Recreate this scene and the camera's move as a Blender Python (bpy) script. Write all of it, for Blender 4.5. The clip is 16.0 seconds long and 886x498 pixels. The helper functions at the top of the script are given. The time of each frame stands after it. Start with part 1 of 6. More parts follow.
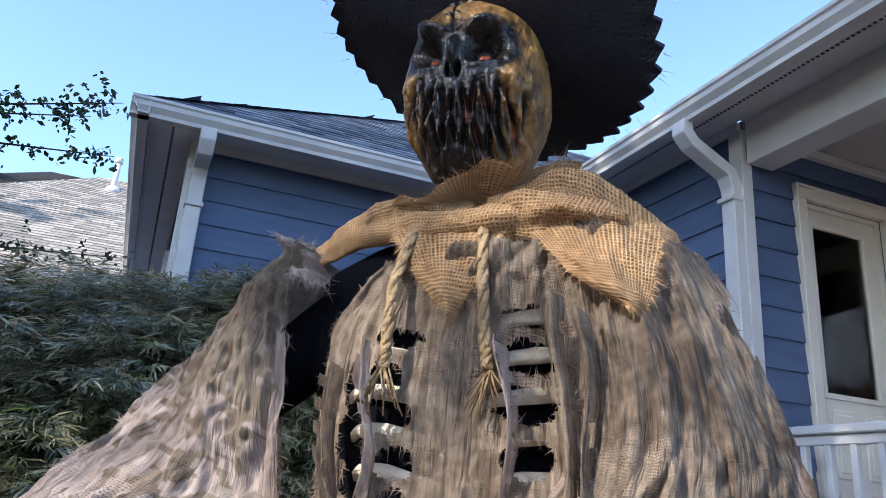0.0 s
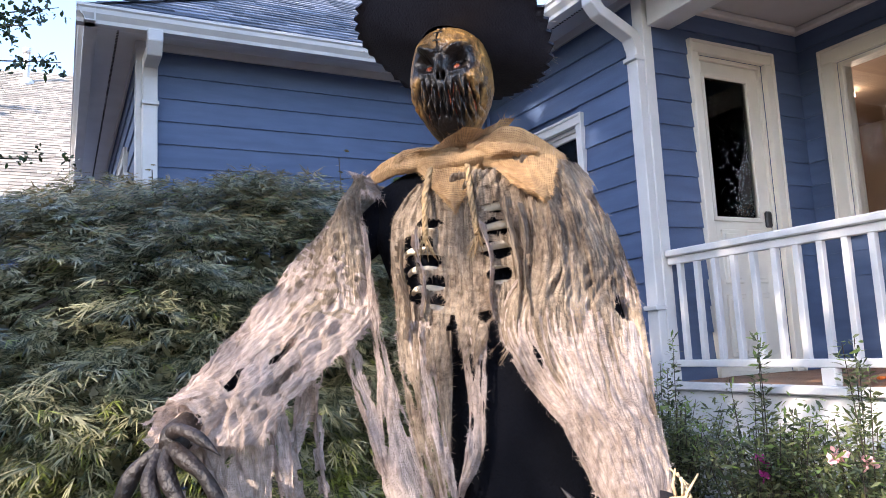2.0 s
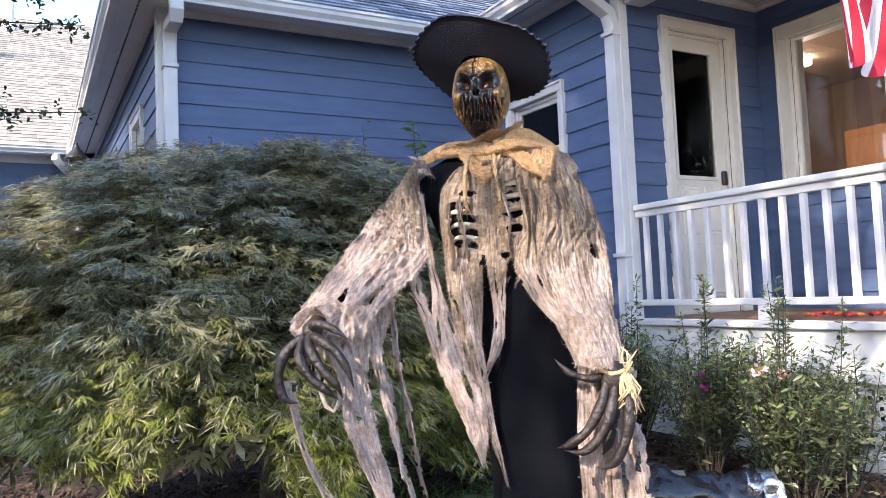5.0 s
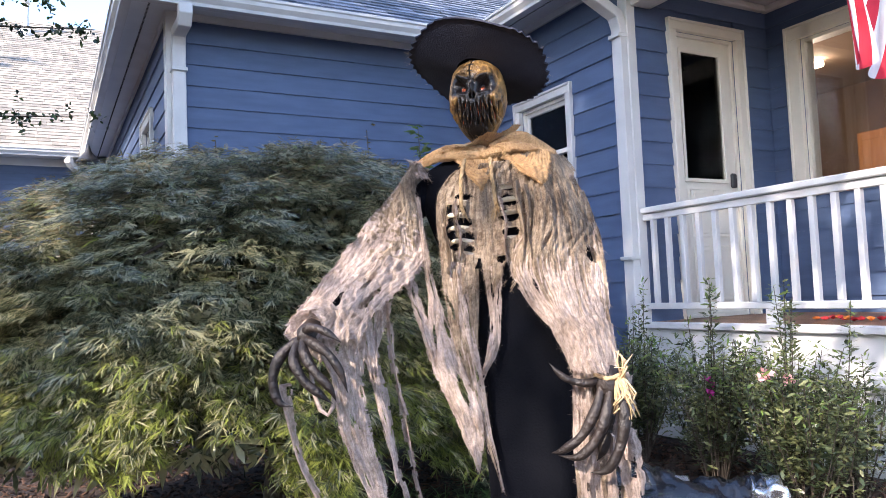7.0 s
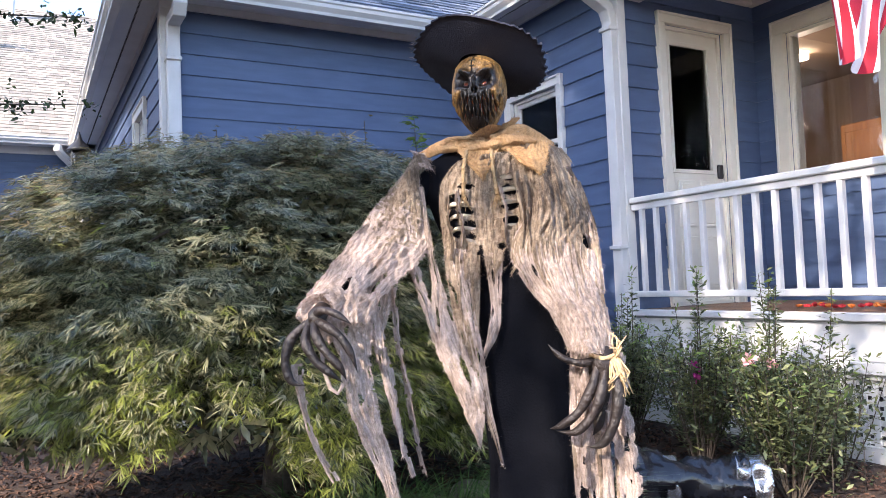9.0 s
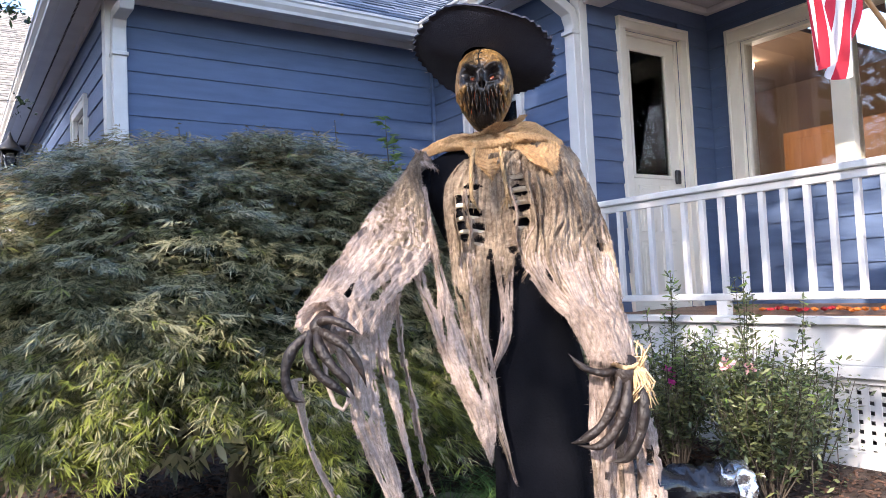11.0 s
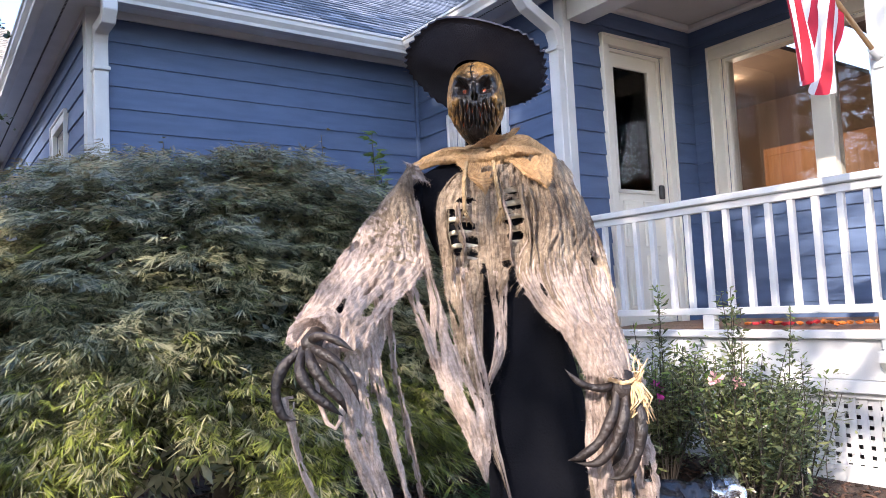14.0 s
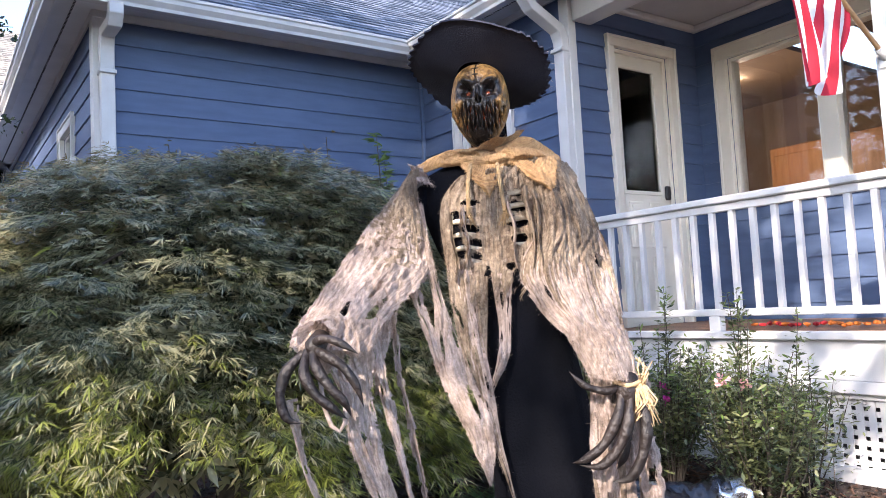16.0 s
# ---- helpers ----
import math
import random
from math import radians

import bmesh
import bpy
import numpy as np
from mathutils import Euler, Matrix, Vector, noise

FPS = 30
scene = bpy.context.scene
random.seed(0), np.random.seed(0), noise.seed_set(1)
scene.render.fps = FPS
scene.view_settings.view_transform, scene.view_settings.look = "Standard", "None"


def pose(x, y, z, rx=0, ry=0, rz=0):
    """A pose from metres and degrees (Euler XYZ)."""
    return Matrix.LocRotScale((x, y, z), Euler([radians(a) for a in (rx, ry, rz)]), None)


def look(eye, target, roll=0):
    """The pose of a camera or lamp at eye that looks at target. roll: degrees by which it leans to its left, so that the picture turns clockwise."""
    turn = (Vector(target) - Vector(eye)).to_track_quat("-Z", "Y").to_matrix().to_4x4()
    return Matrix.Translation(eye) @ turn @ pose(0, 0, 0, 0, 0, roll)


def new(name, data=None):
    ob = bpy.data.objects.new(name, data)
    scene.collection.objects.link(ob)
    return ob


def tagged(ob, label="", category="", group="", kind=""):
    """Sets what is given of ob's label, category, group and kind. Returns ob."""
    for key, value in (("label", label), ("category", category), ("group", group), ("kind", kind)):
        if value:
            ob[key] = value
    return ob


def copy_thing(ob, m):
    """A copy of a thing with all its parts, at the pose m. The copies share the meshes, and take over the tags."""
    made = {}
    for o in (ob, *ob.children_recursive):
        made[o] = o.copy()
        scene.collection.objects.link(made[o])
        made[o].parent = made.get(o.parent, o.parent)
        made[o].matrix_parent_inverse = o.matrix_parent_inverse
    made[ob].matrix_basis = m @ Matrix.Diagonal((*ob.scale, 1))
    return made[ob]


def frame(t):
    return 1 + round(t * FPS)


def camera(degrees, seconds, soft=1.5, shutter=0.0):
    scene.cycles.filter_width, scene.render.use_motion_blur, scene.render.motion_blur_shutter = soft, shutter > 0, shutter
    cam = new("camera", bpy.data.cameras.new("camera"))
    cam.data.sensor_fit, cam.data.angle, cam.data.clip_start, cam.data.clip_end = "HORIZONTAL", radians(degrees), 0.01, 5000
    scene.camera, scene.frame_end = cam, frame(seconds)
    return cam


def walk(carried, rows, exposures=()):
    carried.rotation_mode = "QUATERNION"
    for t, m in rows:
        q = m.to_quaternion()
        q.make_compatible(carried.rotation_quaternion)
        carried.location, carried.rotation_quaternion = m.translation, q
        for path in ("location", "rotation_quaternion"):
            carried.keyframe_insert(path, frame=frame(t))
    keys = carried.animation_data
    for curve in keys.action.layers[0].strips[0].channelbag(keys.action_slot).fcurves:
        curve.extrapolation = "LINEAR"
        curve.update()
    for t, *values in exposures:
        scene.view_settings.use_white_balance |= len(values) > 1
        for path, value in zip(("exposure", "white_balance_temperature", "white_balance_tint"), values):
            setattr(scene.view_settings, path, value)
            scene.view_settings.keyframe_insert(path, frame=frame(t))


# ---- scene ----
cam = camera(61.7, 16.0, soft=0.7)
PATH = [
    (0, (-0.489, -1.185, 1.131), (0.22, 0.576, 1.761), 4.1),
    (0.5, (-0.515, -1.266, 1.11), (0.216, 0.517, 1.645), 2.3),
    (1, (-0.575, -1.453, 1.077), (0.161, 0.352, 1.525), -0.2),
    (1.5, (-0.699, -1.617, 1.064), (0.085, 0.188, 1.419), -2.4),
    (2, (-0.868, -1.748, 1.044), (0.045, 0.013, 1.3), -2.8),
    (2.5, (-0.96, -1.906, 1.034), (-0.006, -0.159, 1.239), -2.2),
    (3, (-1.021, -2.095, 1.011), (-0.077, -0.336, 1.144), -2.3),
    (3.5, (-1.11, -2.192, 1.012), (-0.178, -0.427, 1.14), -2.7),
    (4, (-1.223, -2.254, 0.992), (-0.256, -0.508, 1.114), -2.8),
    (4.5, (-1.295, -2.277, 0.992), (-0.312, -0.538, 1.104), -2.6),
    (5, (-1.318, -2.271, 1.002), (-0.344, -0.527, 1.116), -2.5),
    (7.5, (-1.271, -2.303, 1.003), (-0.328, -0.543, 1.125), -2.4),
    (8, (-1.302, -2.328, 1.002), (-0.346, -0.575, 1.11), -2.4),
    (8.5, (-1.328, -2.346, 0.998), (-0.361, -0.598, 1.098), -2.4),
    (9, (-1.362, -2.35, 0.992), (-0.387, -0.606, 1.085), -2.3),
    (11.5, (-1.481, -2.11, 1.003), (-0.328, -0.478, 1.102), -2.8),
    (12, (-1.509, -2.106, 1.001), (-0.335, -0.49, 1.098), -2.9),
    (12.5, (-1.517, -2.103, 1.0), (-0.34, -0.491, 1.113), -3.0),
    (13, (-1.499, -2.109, 1.004), (-0.327, -0.493, 1.129), -3.0),
    (13.5, (-1.479, -2.104, 1.002), (-0.314, -0.485, 1.14), -2.9),
    (14, (-1.464, -2.103, 1.0), (-0.306, -0.478, 1.142), -2.9),
    (14.5, (-1.45, -2.106, 1.001), (-0.297, -0.477, 1.143), -2.8),
    (15, (-1.449, -2.106, 1.0), (-0.3, -0.475, 1.142), -2.8),
    (15.5, (-1.454, -2.11, 1.0), (-0.307, -0.477, 1.144), -2.9),
    (16, (-1.459, -2.106, 1.003), (-0.315, -0.472, 1.149), -3.0),
]
walk(cam, [(t, look(eye, target, roll)) for t, eye, target, roll in PATH],
     [(0.0, 1.54, 5580, 11), (0.5, 1.64, 5760, 12), (1.0, 1.95, 5960, 15), (1.5, 2.06, 6060, 17), (2.0, 2.14, 6060, 17), (5.0, 2.18, 6060, 17), (16.0, 2.18, 6060, 17)])

# ---- world, sun ----
SUN_AZ, SUN_EL = 247.0, 33.0      # compass-like: degrees from +y towards +x, height
world = bpy.data.worlds.new("sky")
scene.world = world
world.use_nodes = True
wn = world.node_tree.nodes
sky = wn.new("ShaderNodeTexSky")
sky.sky_type, sky.sun_disc = "NISHITA", False
sky.sun_elevation, sky.sun_rotation = radians(SUN_EL), radians(SUN_AZ)
wn["Background"].inputs["Strength"].default_value = 0.15
world.node_tree.links.new(sky.outputs[0], wn["Background"].inputs["Color"])
sun_way = Vector((math.sin(radians(SUN_AZ)) * math.cos(radians(SUN_EL)), math.cos(radians(SUN_AZ)) * math.cos(radians(SUN_EL)), math.sin(radians(SUN_EL))))
sun = new("sun", bpy.data.lights.new("sun", "SUN"))
sun.data.energy, sun.data.angle, sun.data.color = 3.1, radians(0.6), (1.0, 0.85, 0.66)
sun.matrix_world = look(sun_way * 30, (0, 0, 0))

# ---- materials ----


def mat(name, c1, c2, scale=6.0, rough=0.6, bump=0.0, bscale=60.0, metal=0.0, spec=0.5, island=0.0, piece=0.0, stretch=(1, 1, 1), trans=0.0, stain=0.25):
    """Two colours mixed by a coarse and a fine noise, with relief."""
    m = bpy.data.materials.new(name)
    m.use_nodes = True
    nt = m.node_tree
    n, l = nt.nodes, nt.links
    b = n["Principled BSDF"]
    tc = n.new("ShaderNodeTexCoord")
    mp = n.new("ShaderNodeMapping")
    mp.inputs["Scale"].default_value = stretch
    l.new(tc.outputs["Object"], mp.inputs[0])
    big, fine = n.new("ShaderNodeTexNoise"), n.new("ShaderNodeTexNoise")
    big.inputs["Scale"].default_value, big.inputs["Detail"].default_value = scale, 5
    fine.inputs["Scale"].default_value, fine.inputs["Detail"].default_value = bscale, 4
    l.new(mp.outputs[0], big.inputs[0])
    l.new(mp.outputs[0], fine.inputs[0])
    add = n.new("ShaderNodeMath")
    add.operation = "MULTIPLY_ADD"
    l.new(fine.outputs[0], add.inputs[0])
    add.inputs[1].default_value = stain
    l.new(big.outputs[0], add.inputs[2])
    fac = add.outputs[0]
    shift = 0.5 * stain
    if island or piece:
        src = n.new("ShaderNodeNewGeometry").outputs["Random Per Island"] if island else n.new("ShaderNodeObjectInfo").outputs["Random"]
        more = n.new("ShaderNodeMath")
        more.operation = "MULTIPLY_ADD"
        l.new(src, more.inputs[0])
        more.inputs[1].default_value = island or piece
        l.new(fac, more.inputs[2])
        fac = more.outputs[0]
        shift += 0.5 * (island or piece)
    rng = n.new("ShaderNodeMapRange")
    rng.inputs[1].default_value, rng.inputs[2].default_value = 0.3 + shift, 0.7 + shift
    l.new(fac, rng.inputs[0])
    mix = n.new("ShaderNodeMix")
    mix.data_type = "RGBA"
    mix.inputs[6].default_value, mix.inputs[7].default_value = (*c1, 1), (*c2, 1)
    l.new(rng.outputs[0], mix.inputs[0])
    l.new(mix.outputs[2], b.inputs["Base Color"])
    b.inputs["Roughness"].default_value, b.inputs["Metallic"].default_value = rough, metal
    b.inputs["Specular IOR Level"].default_value = spec
    if bump:
        bp = n.new("ShaderNodeBump")
        bp.inputs["Strength"].default_value, bp.inputs["Distance"].default_value = bump, 0.01
        l.new(fine.outputs[0], bp.inputs["Height"])
        l.new(bp.outputs[0], b.inputs["Normal"])
    if trans:
        tr = n.new("ShaderNodeBsdfTranslucent")
        l.new(mix.outputs[2], tr.inputs[0])
        ms = n.new("ShaderNodeMixShader")
        ms.inputs[0].default_value = trans
        l.new(b.outputs[0], ms.inputs[1])
        l.new(tr.outputs[0], ms.inputs[2])
        l.new(ms.outputs[0], n["Material Output"].inputs[0])
    return m


def glass_mat(name, tint=(1, 1, 1), gloss=0.06):
    """A thin pane: clear, with a mirror sheen that grows towards grazing views."""
    m = bpy.data.materials.new(name)
    m.use_nodes = True
    n, l = m.node_tree.nodes, m.node_tree.links
    n.remove(n["Principled BSDF"])
    t, g, f, ms = n.new("ShaderNodeBsdfTransparent"), n.new("ShaderNodeBsdfGlossy"), n.new("ShaderNodeFresnel"), n.new("ShaderNodeMixShader")
    t.inputs[0].default_value = (*tint, 1)
    g.inputs["Roughness"].default_value = 0.01
    f.inputs[0].default_value = 1.45 + gloss
    l.new(f.outputs[0], ms.inputs[0])
    l.new(t.outputs[0], ms.inputs[1])
    l.new(g.outputs[0], ms.inputs[2])
    l.new(ms.outputs[0], n["Material Output"].inputs[0])
    return m


SIDING = mat("navy_fibre_cement", (0.064, 0.099, 0.186), (0.083, 0.125, 0.228), 3, 0.5, 0.25, 90, piece=0.25, stretch=(1, 1, 6))
WHITE = mat("white_paint", (0.53, 0.53, 0.52), (0.62, 0.62, 0.61), 4, 0.45, 0.06, 120)
CREAM = mat("cream_door_paint", (0.66, 0.63, 0.55), (0.74, 0.71, 0.62), 4, 0.45, 0.06, 120)
SOFFIT = mat("soffit_vinyl", (0.62, 0.63, 0.64), (0.70, 0.71, 0.72), 4, 0.5, 0.05, 100)
SHINGLE = mat("asphalt_shingle", (0.080, 0.100, 0.135), (0.22, 0.25, 0.31), 5, 0.9, 0.6, 160, island=0.7, piece=0.0, stain=0.5)
# far roof's warm sunlight is part of this lighter, tan base colour
FARROOF = mat("sunlit_shingle", (0.20, 0.185, 0.16), (0.37, 0.335, 0.285), 5, 0.9, 0.6, 160, island=0.6, stain=0.5)
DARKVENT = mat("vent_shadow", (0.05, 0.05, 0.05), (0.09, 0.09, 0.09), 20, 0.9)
DECK = mat("brown_porch_boards", (0.19, 0.10, 0.06), (0.30, 0.17, 0.10), 5, 0.5, 0.2, 80, piece=0.3, stretch=(1, 12, 1))
PANE = glass_mat("window_glass")
BLACK_METAL = mat("black_metal", (0.015, 0.015, 0.016), (0.03, 0.03, 0.032), 20, 0.4, 0.1, 200)
SOIL = mat("dark_mulch_soil", (0.018, 0.011, 0.008), (0.06, 0.036, 0.024), 9, 0.95, 1.0, 70, stain=0.7)
CHIP = mat("bark_chips", (0.018, 0.011, 0.008), (0.095, 0.050, 0.032), 9, 0.9, 0.4, 120, island=0.8)
ROOM = mat("dim_plaster", (0.16, 0.11, 0.075), (0.22, 0.15, 0.10), 2, 0.8)
CEILING = mat("grey_white_ceiling_paint", (0.42, 0.42, 0.42), (0.48, 0.48, 0.48), 3, 0.6, 0.05, 90)
CABINET = mat("orange_oak", (0.30, 0.13, 0.04), (0.42, 0.20, 0.07), 3, 0.45, 0.1, 60, stretch=(8, 8, 1))

# ---- mesh helpers ----


def part(name, bm, material, parent=None, label=""):
    me = bpy.data.meshes.new(name)
    bm.to_mesh(me)
    bm.free()
    for m in (material if isinstance(material, (list, tuple)) else [material]):
        me.materials.append(m)
    ob = new(name, me)
    if parent:
        ob.parent = parent
    if label:
        tagged(ob, label)
    return ob


def thing(name, x=0, y=0, z=0, label="", category="", group="", kind=""):
    ob = new(name)
    ob.location = (x, y, z)
    ob.empty_display_size = 0.05
    return tagged(ob, label, category, group, kind)


def box(x0, x1, y0, y1, z0, z1, bevel=0.0, bm=None):
    mine = bmesh.new()
    bmesh.ops.create_cube(mine, size=1)
    for v in mine.verts:
        v.co = Vector(((x0 + x1) / 2 + v.co.x * (x1 - x0), (y0 + y1) / 2 + v.co.y * (y1 - y0), (z0 + z1) / 2 + v.co.z * (z1 - z0)))
    if bevel:
        bmesh.ops.bevel(mine, geom=mine.edges[:], offset=bevel, segments=1, affect="EDGES")
    if bm is None:
        return mine
    me = bpy.data.meshes.new("tmp")
    mine.to_mesh(me)
    mine.free()
    bm.from_mesh(me)
    bpy.data.meshes.remove(me)
    return bm


def prism(profile, along, a0, a1):
    """A bar: a closed profile of points, drawn along x, y or z from a0 to a1. The profile's two numbers are the other two axes in order."""
    bm = bmesh.new()
    rings = []
    for a in (a0, a1):
        ring = []
        for p, q in profile:
            co = {"x": (a, p, q), "y": (p, a, q), "z": (p, q, a)}[along]
            ring.append(bm.verts.new(co))
        rings.append(ring)
    k = len(profile)
    for i in range(k):
        bm.faces.new((rings[0][i], rings[0][(i + 1) % k], rings[1][(i + 1) % k], rings[1][i]))
    bm.faces.new(rings[0][::-1])
    bm.faces.new(rings[1])
    bmesh.ops.recalc_face_normals(bm, faces=bm.faces[:])
    return bm


def tube(points, radii, sides=8, bm=None, cap=True):
    """A round bar through points, with a radius at each."""
    bm = bm or bmesh.new()
    pts = [Vector(p) for p in points]
    if not isinstance(radii, (list, tuple)):
        radii = [radii] * len(pts)
    rings, ref = [], None
    for i, p in enumerate(pts):
        d = (pts[min(i + 1, len(pts) - 1)] - pts[max(i - 1, 0)]).normalized()
        if ref is None:
            ref = d.orthogonal().normalized()
        ref = (ref - d * ref.dot(d)).normalized()
        other = d.cross(ref)
        rings.append([bm.verts.new(p + (ref * math.cos(a) + other * math.sin(a)) * radii[i]) for a in (2 * math.pi * k / sides for k in range(sides))])
    for r0, r1 in zip(rings, rings[1:]):
        for k in range(sides):
            f = bm.faces.new((r0[k], r0[(k + 1) % sides], r1[(k + 1) % sides], r1[k]))
            f.smooth = True
    if cap:
        bm.faces.new(rings[0][::-1])
        bm.faces.new(rings[-1])
    return bm


def mesh_from(name, verts, faces, material, parent=None, smooth=False):
    me = bpy.data.meshes.new(name)
    me.from_pydata([tuple(v) for v in verts], [], [tuple(f) for f in faces])
    for m in (material if isinstance(material, (list, tuple)) else [material]):
        me.materials.append(m)
    if smooth:
        me.polygons.foreach_set("use_smooth", [True] * len(me.polygons))
    ob = new(name, me)
    if parent:
        ob.parent = parent
    return ob


# ---- the house: plan ----
GZ = -0.088                                  # ground
MAIN_Y, SIDE_X, WING_X, DOOR_Y, BIG_X = 4.02, -0.37, 2.67, 1.915, 4.24
LAP = 0.178
EAVE_Z, OVER, PITCH = 3.45, 0.47, 0.667
FRIEZE = 3.375
SOF = 3.425
DECK_Z = 0.735


def spans(a0, a1, z0, z1, holes):
    """What is left of the stretch a0..a1 at the height z0..z1 beside the holes (b0, b1, lo, hi)."""
    cuts = [(b0, b1) for b0, b1, lo, hi in holes if lo < z1 - 0.01 and hi > z0 + 0.01]
    out, a = [], a0
    for b0, b1 in sorted(cuts):
        if b0 > a:
            out.append((a, b0))
        a = max(a, b1)
    if a < a1:
        out.append((a, a1))
    return out


def lap_wall(name, axis, plane, face, a0, a1, z0, z1, holes=(), thick=0.14):
    """A wall on x = plane or y = plane, whose outside looks along face (+1, -1): a core and lapped boards, each its own piece."""
    bm = bmesh.new()
    zs = sorted({z0, z1, *[h[2] for h in holes], *[h[3] for h in holes]})
    for lo, hi in zip(zs, zs[1:]):
        for b0, b1 in spans(a0, a1, lo, hi, holes):
            p0, p1 = sorted((plane - face * 0.012, plane - face * thick))
            box(*((p0, p1, b0, b1) if axis == "x" else (b0, b1, p0, p1)), lo, hi, bm=bm)
    wall = part(name, bm, SIDING)
    tagged(wall, "navy blue lap-sided house wall", "wall", kind="structure")
    k = math.floor((z0 - 2.82) / LAP)
    z = 2.82 + k * LAP
    while z < z1 - 0.02:
        lo, hi = max(z, z0), min(z + LAP + 0.02, z1)
        for b0, b1 in spans(a0, a1, lo, lo + LAP * 0.9, holes):
            q = plane
            prof = [(q + face * 0.018, lo), (q + face * 0.003, hi), (q - face * 0.010, hi), (q - face * 0.010, lo + 0.001)]
            part("siding_board", prism(prof, "y" if axis == "x" else "x", b0 + 0.001, b1 - 0.001), SIDING, wall)
        z += LAP
    return wall


# window and door holes: along, along, low, high
WIN_HOLE = (2.70, 3.39, 1.80, 2.672)
DOOR_HOLE = (3.135, 3.82, DECK_Z, 3.02)
BIG_HOLE = (-0.10, 1.60, 1.74, 2.985)
SIDE_HOLE = (5.08, 5.71, 1.72, 2.76)
lap_wall("wall_front", "y", MAIN_Y, -1, SIDE_X, WING_X, GZ, FRIEZE)
lap_wall("wall_wing", "x", WING_X, -1, DOOR_Y, MAIN_Y, GZ, FRIEZE, [WIN_HOLE])
lap_wall("wall_porch_door", "y", DOOR_Y, -1, WING_X, BIG_X, DECK_Z, 3.36, [DOOR_HOLE])
lap_wall("wall_porch_window", "x", BIG_X, -1, -2.6, DOOR_Y, DECK_Z, 3.36, [BIG_HOLE])
lap_wall("wall_side", "x", SIDE_X, -1, MAIN_Y, 11.0, GZ, FRIEZE, [SIDE_HOLE])
lap_wall("wall_back_wing", "y", 11.0, -1, -9.0, SIDE_X, GZ, FRIEZE + 0.1)

# ---- corner boards, friezes, soffits, gutters ----


def trim(name, bm, label="white painted wooden trim board", material=None, category="trim"):
    return tagged(part(name, bm, material or WHITE), label, category, kind="structure")


trim("trim_corner_front", box(SIDE_X - 0.03, SIDE_X + 0.10, MAIN_Y - 0.03, MAIN_Y + 0.10, GZ, FRIEZE, 0.003))
trim("trim_corner_porch", box(WING_X - 0.03, WING_X + 0.05, DOOR_Y - 0.02, DOOR_Y + 0.08, GZ, FRIEZE, 0.003))
trim("trim_corner_inner", box(WING_X - 0.045, WING_X - 0.0135, MAIN_Y - 0.045, MAIN_Y - 0.0135, GZ, FRIEZE, 0.002), "narrow navy inside corner strip", SIDING)
trim("trim_frieze_front", box(SIDE_X - 0.03, WING_X, MAIN_Y - 0.032, MAIN_Y - 0.0, FRIEZE - 0.012, SOF + 0.004, 0.003))
trim("trim_frieze_wing", box(WING_X - 0.032, WING_X, DOOR_Y, MAIN_Y - 0.032, FRIEZE - 0.012, SOF + 0.004, 0.003))
trim("trim_frieze_side", box(SIDE_X - 0.032, SIDE_X, MAIN_Y - 0.03, 11.0, FRIEZE - 0.012, SOF + 0.004, 0.003))

GX, GY, GS = WING_X - OVER, MAIN_Y - OVER - 0.03, SIDE_X - 0.44      # outer lips of the gutters


def soffit(name, x0, x1, y0, y1, vent=None):
    s = tagged(part(name, box(x0, x1, y0, y1, SOF, SOF + 0.02), SOFFIT), "light grey vented vinyl soffit under the eave", "soffit", kind="structure")
    if vent:
        bm = bmesh.new()
        axis, at, a0, a1 = vent
        a = a0
        while a < a1:
            if axis == "x":
                box(a, a + 0.014, at, at + 0.016, SOF - 0.0035, SOF + 0.004, bm=bm)
            else:
                box(at, at + 0.016, a, a + 0.014, SOF - 0.0035, SOF + 0.004, bm=bm)
            a += 0.03
        part("vent_slots", bm, DARKVENT, s)
    return s


soffit("soffit_front", GS + 0.13, GX + 0.12, GY + 0.12, MAIN_Y - 0.032, ("x", GY + 0.27, GS + 0.35, GX))
soffit("soffit_wing", GX + 0.12, WING_X - 0.032, -2.6, MAIN_Y - 0.032, ("y", GX + 0.27, -2.4, GY + 0.1))
soffit("soffit_porch", WING_X - 0.032, WING_X + 0.22, -2.6, DOOR_Y - 0.032)
soffit("soffit_side", GS + 0.13, SIDE_X - 0.032, MAIN_Y - 0.032, 11.0, ("y", GS + 0.27, GY + 0.3, 10.6))


def gutter_profile(o, s):
    """K-style section: o is the outer lip, s the way towards the house."""
    return [(o, EAVE_Z), (o, EAVE_Z - 0.02), (o + s * 0.012, EAVE_Z - 0.03), (o + s * 0.016, EAVE_Z - 0.06), (o + s * 0.045, EAVE_Z - 0.095), (o + s * 0.05, EAVE_Z - 0.12),
            (o + s * 0.118, EAVE_Z - 0.12), (o + s * 0.118, EAVE_Z - 0.005), (o + s * 0.110, EAVE_Z - 0.005), (o + s * 0.110, EAVE_Z - 0.11), (o + s * 0.055, EAVE_Z - 0.11), (o + s * 0.01, EAVE_Z - 0.01)]


def gutter(name, bm):
    return tagged(part(name, bm, WHITE), "white aluminium roof gutter along the eave", "gutter", kind="structure")


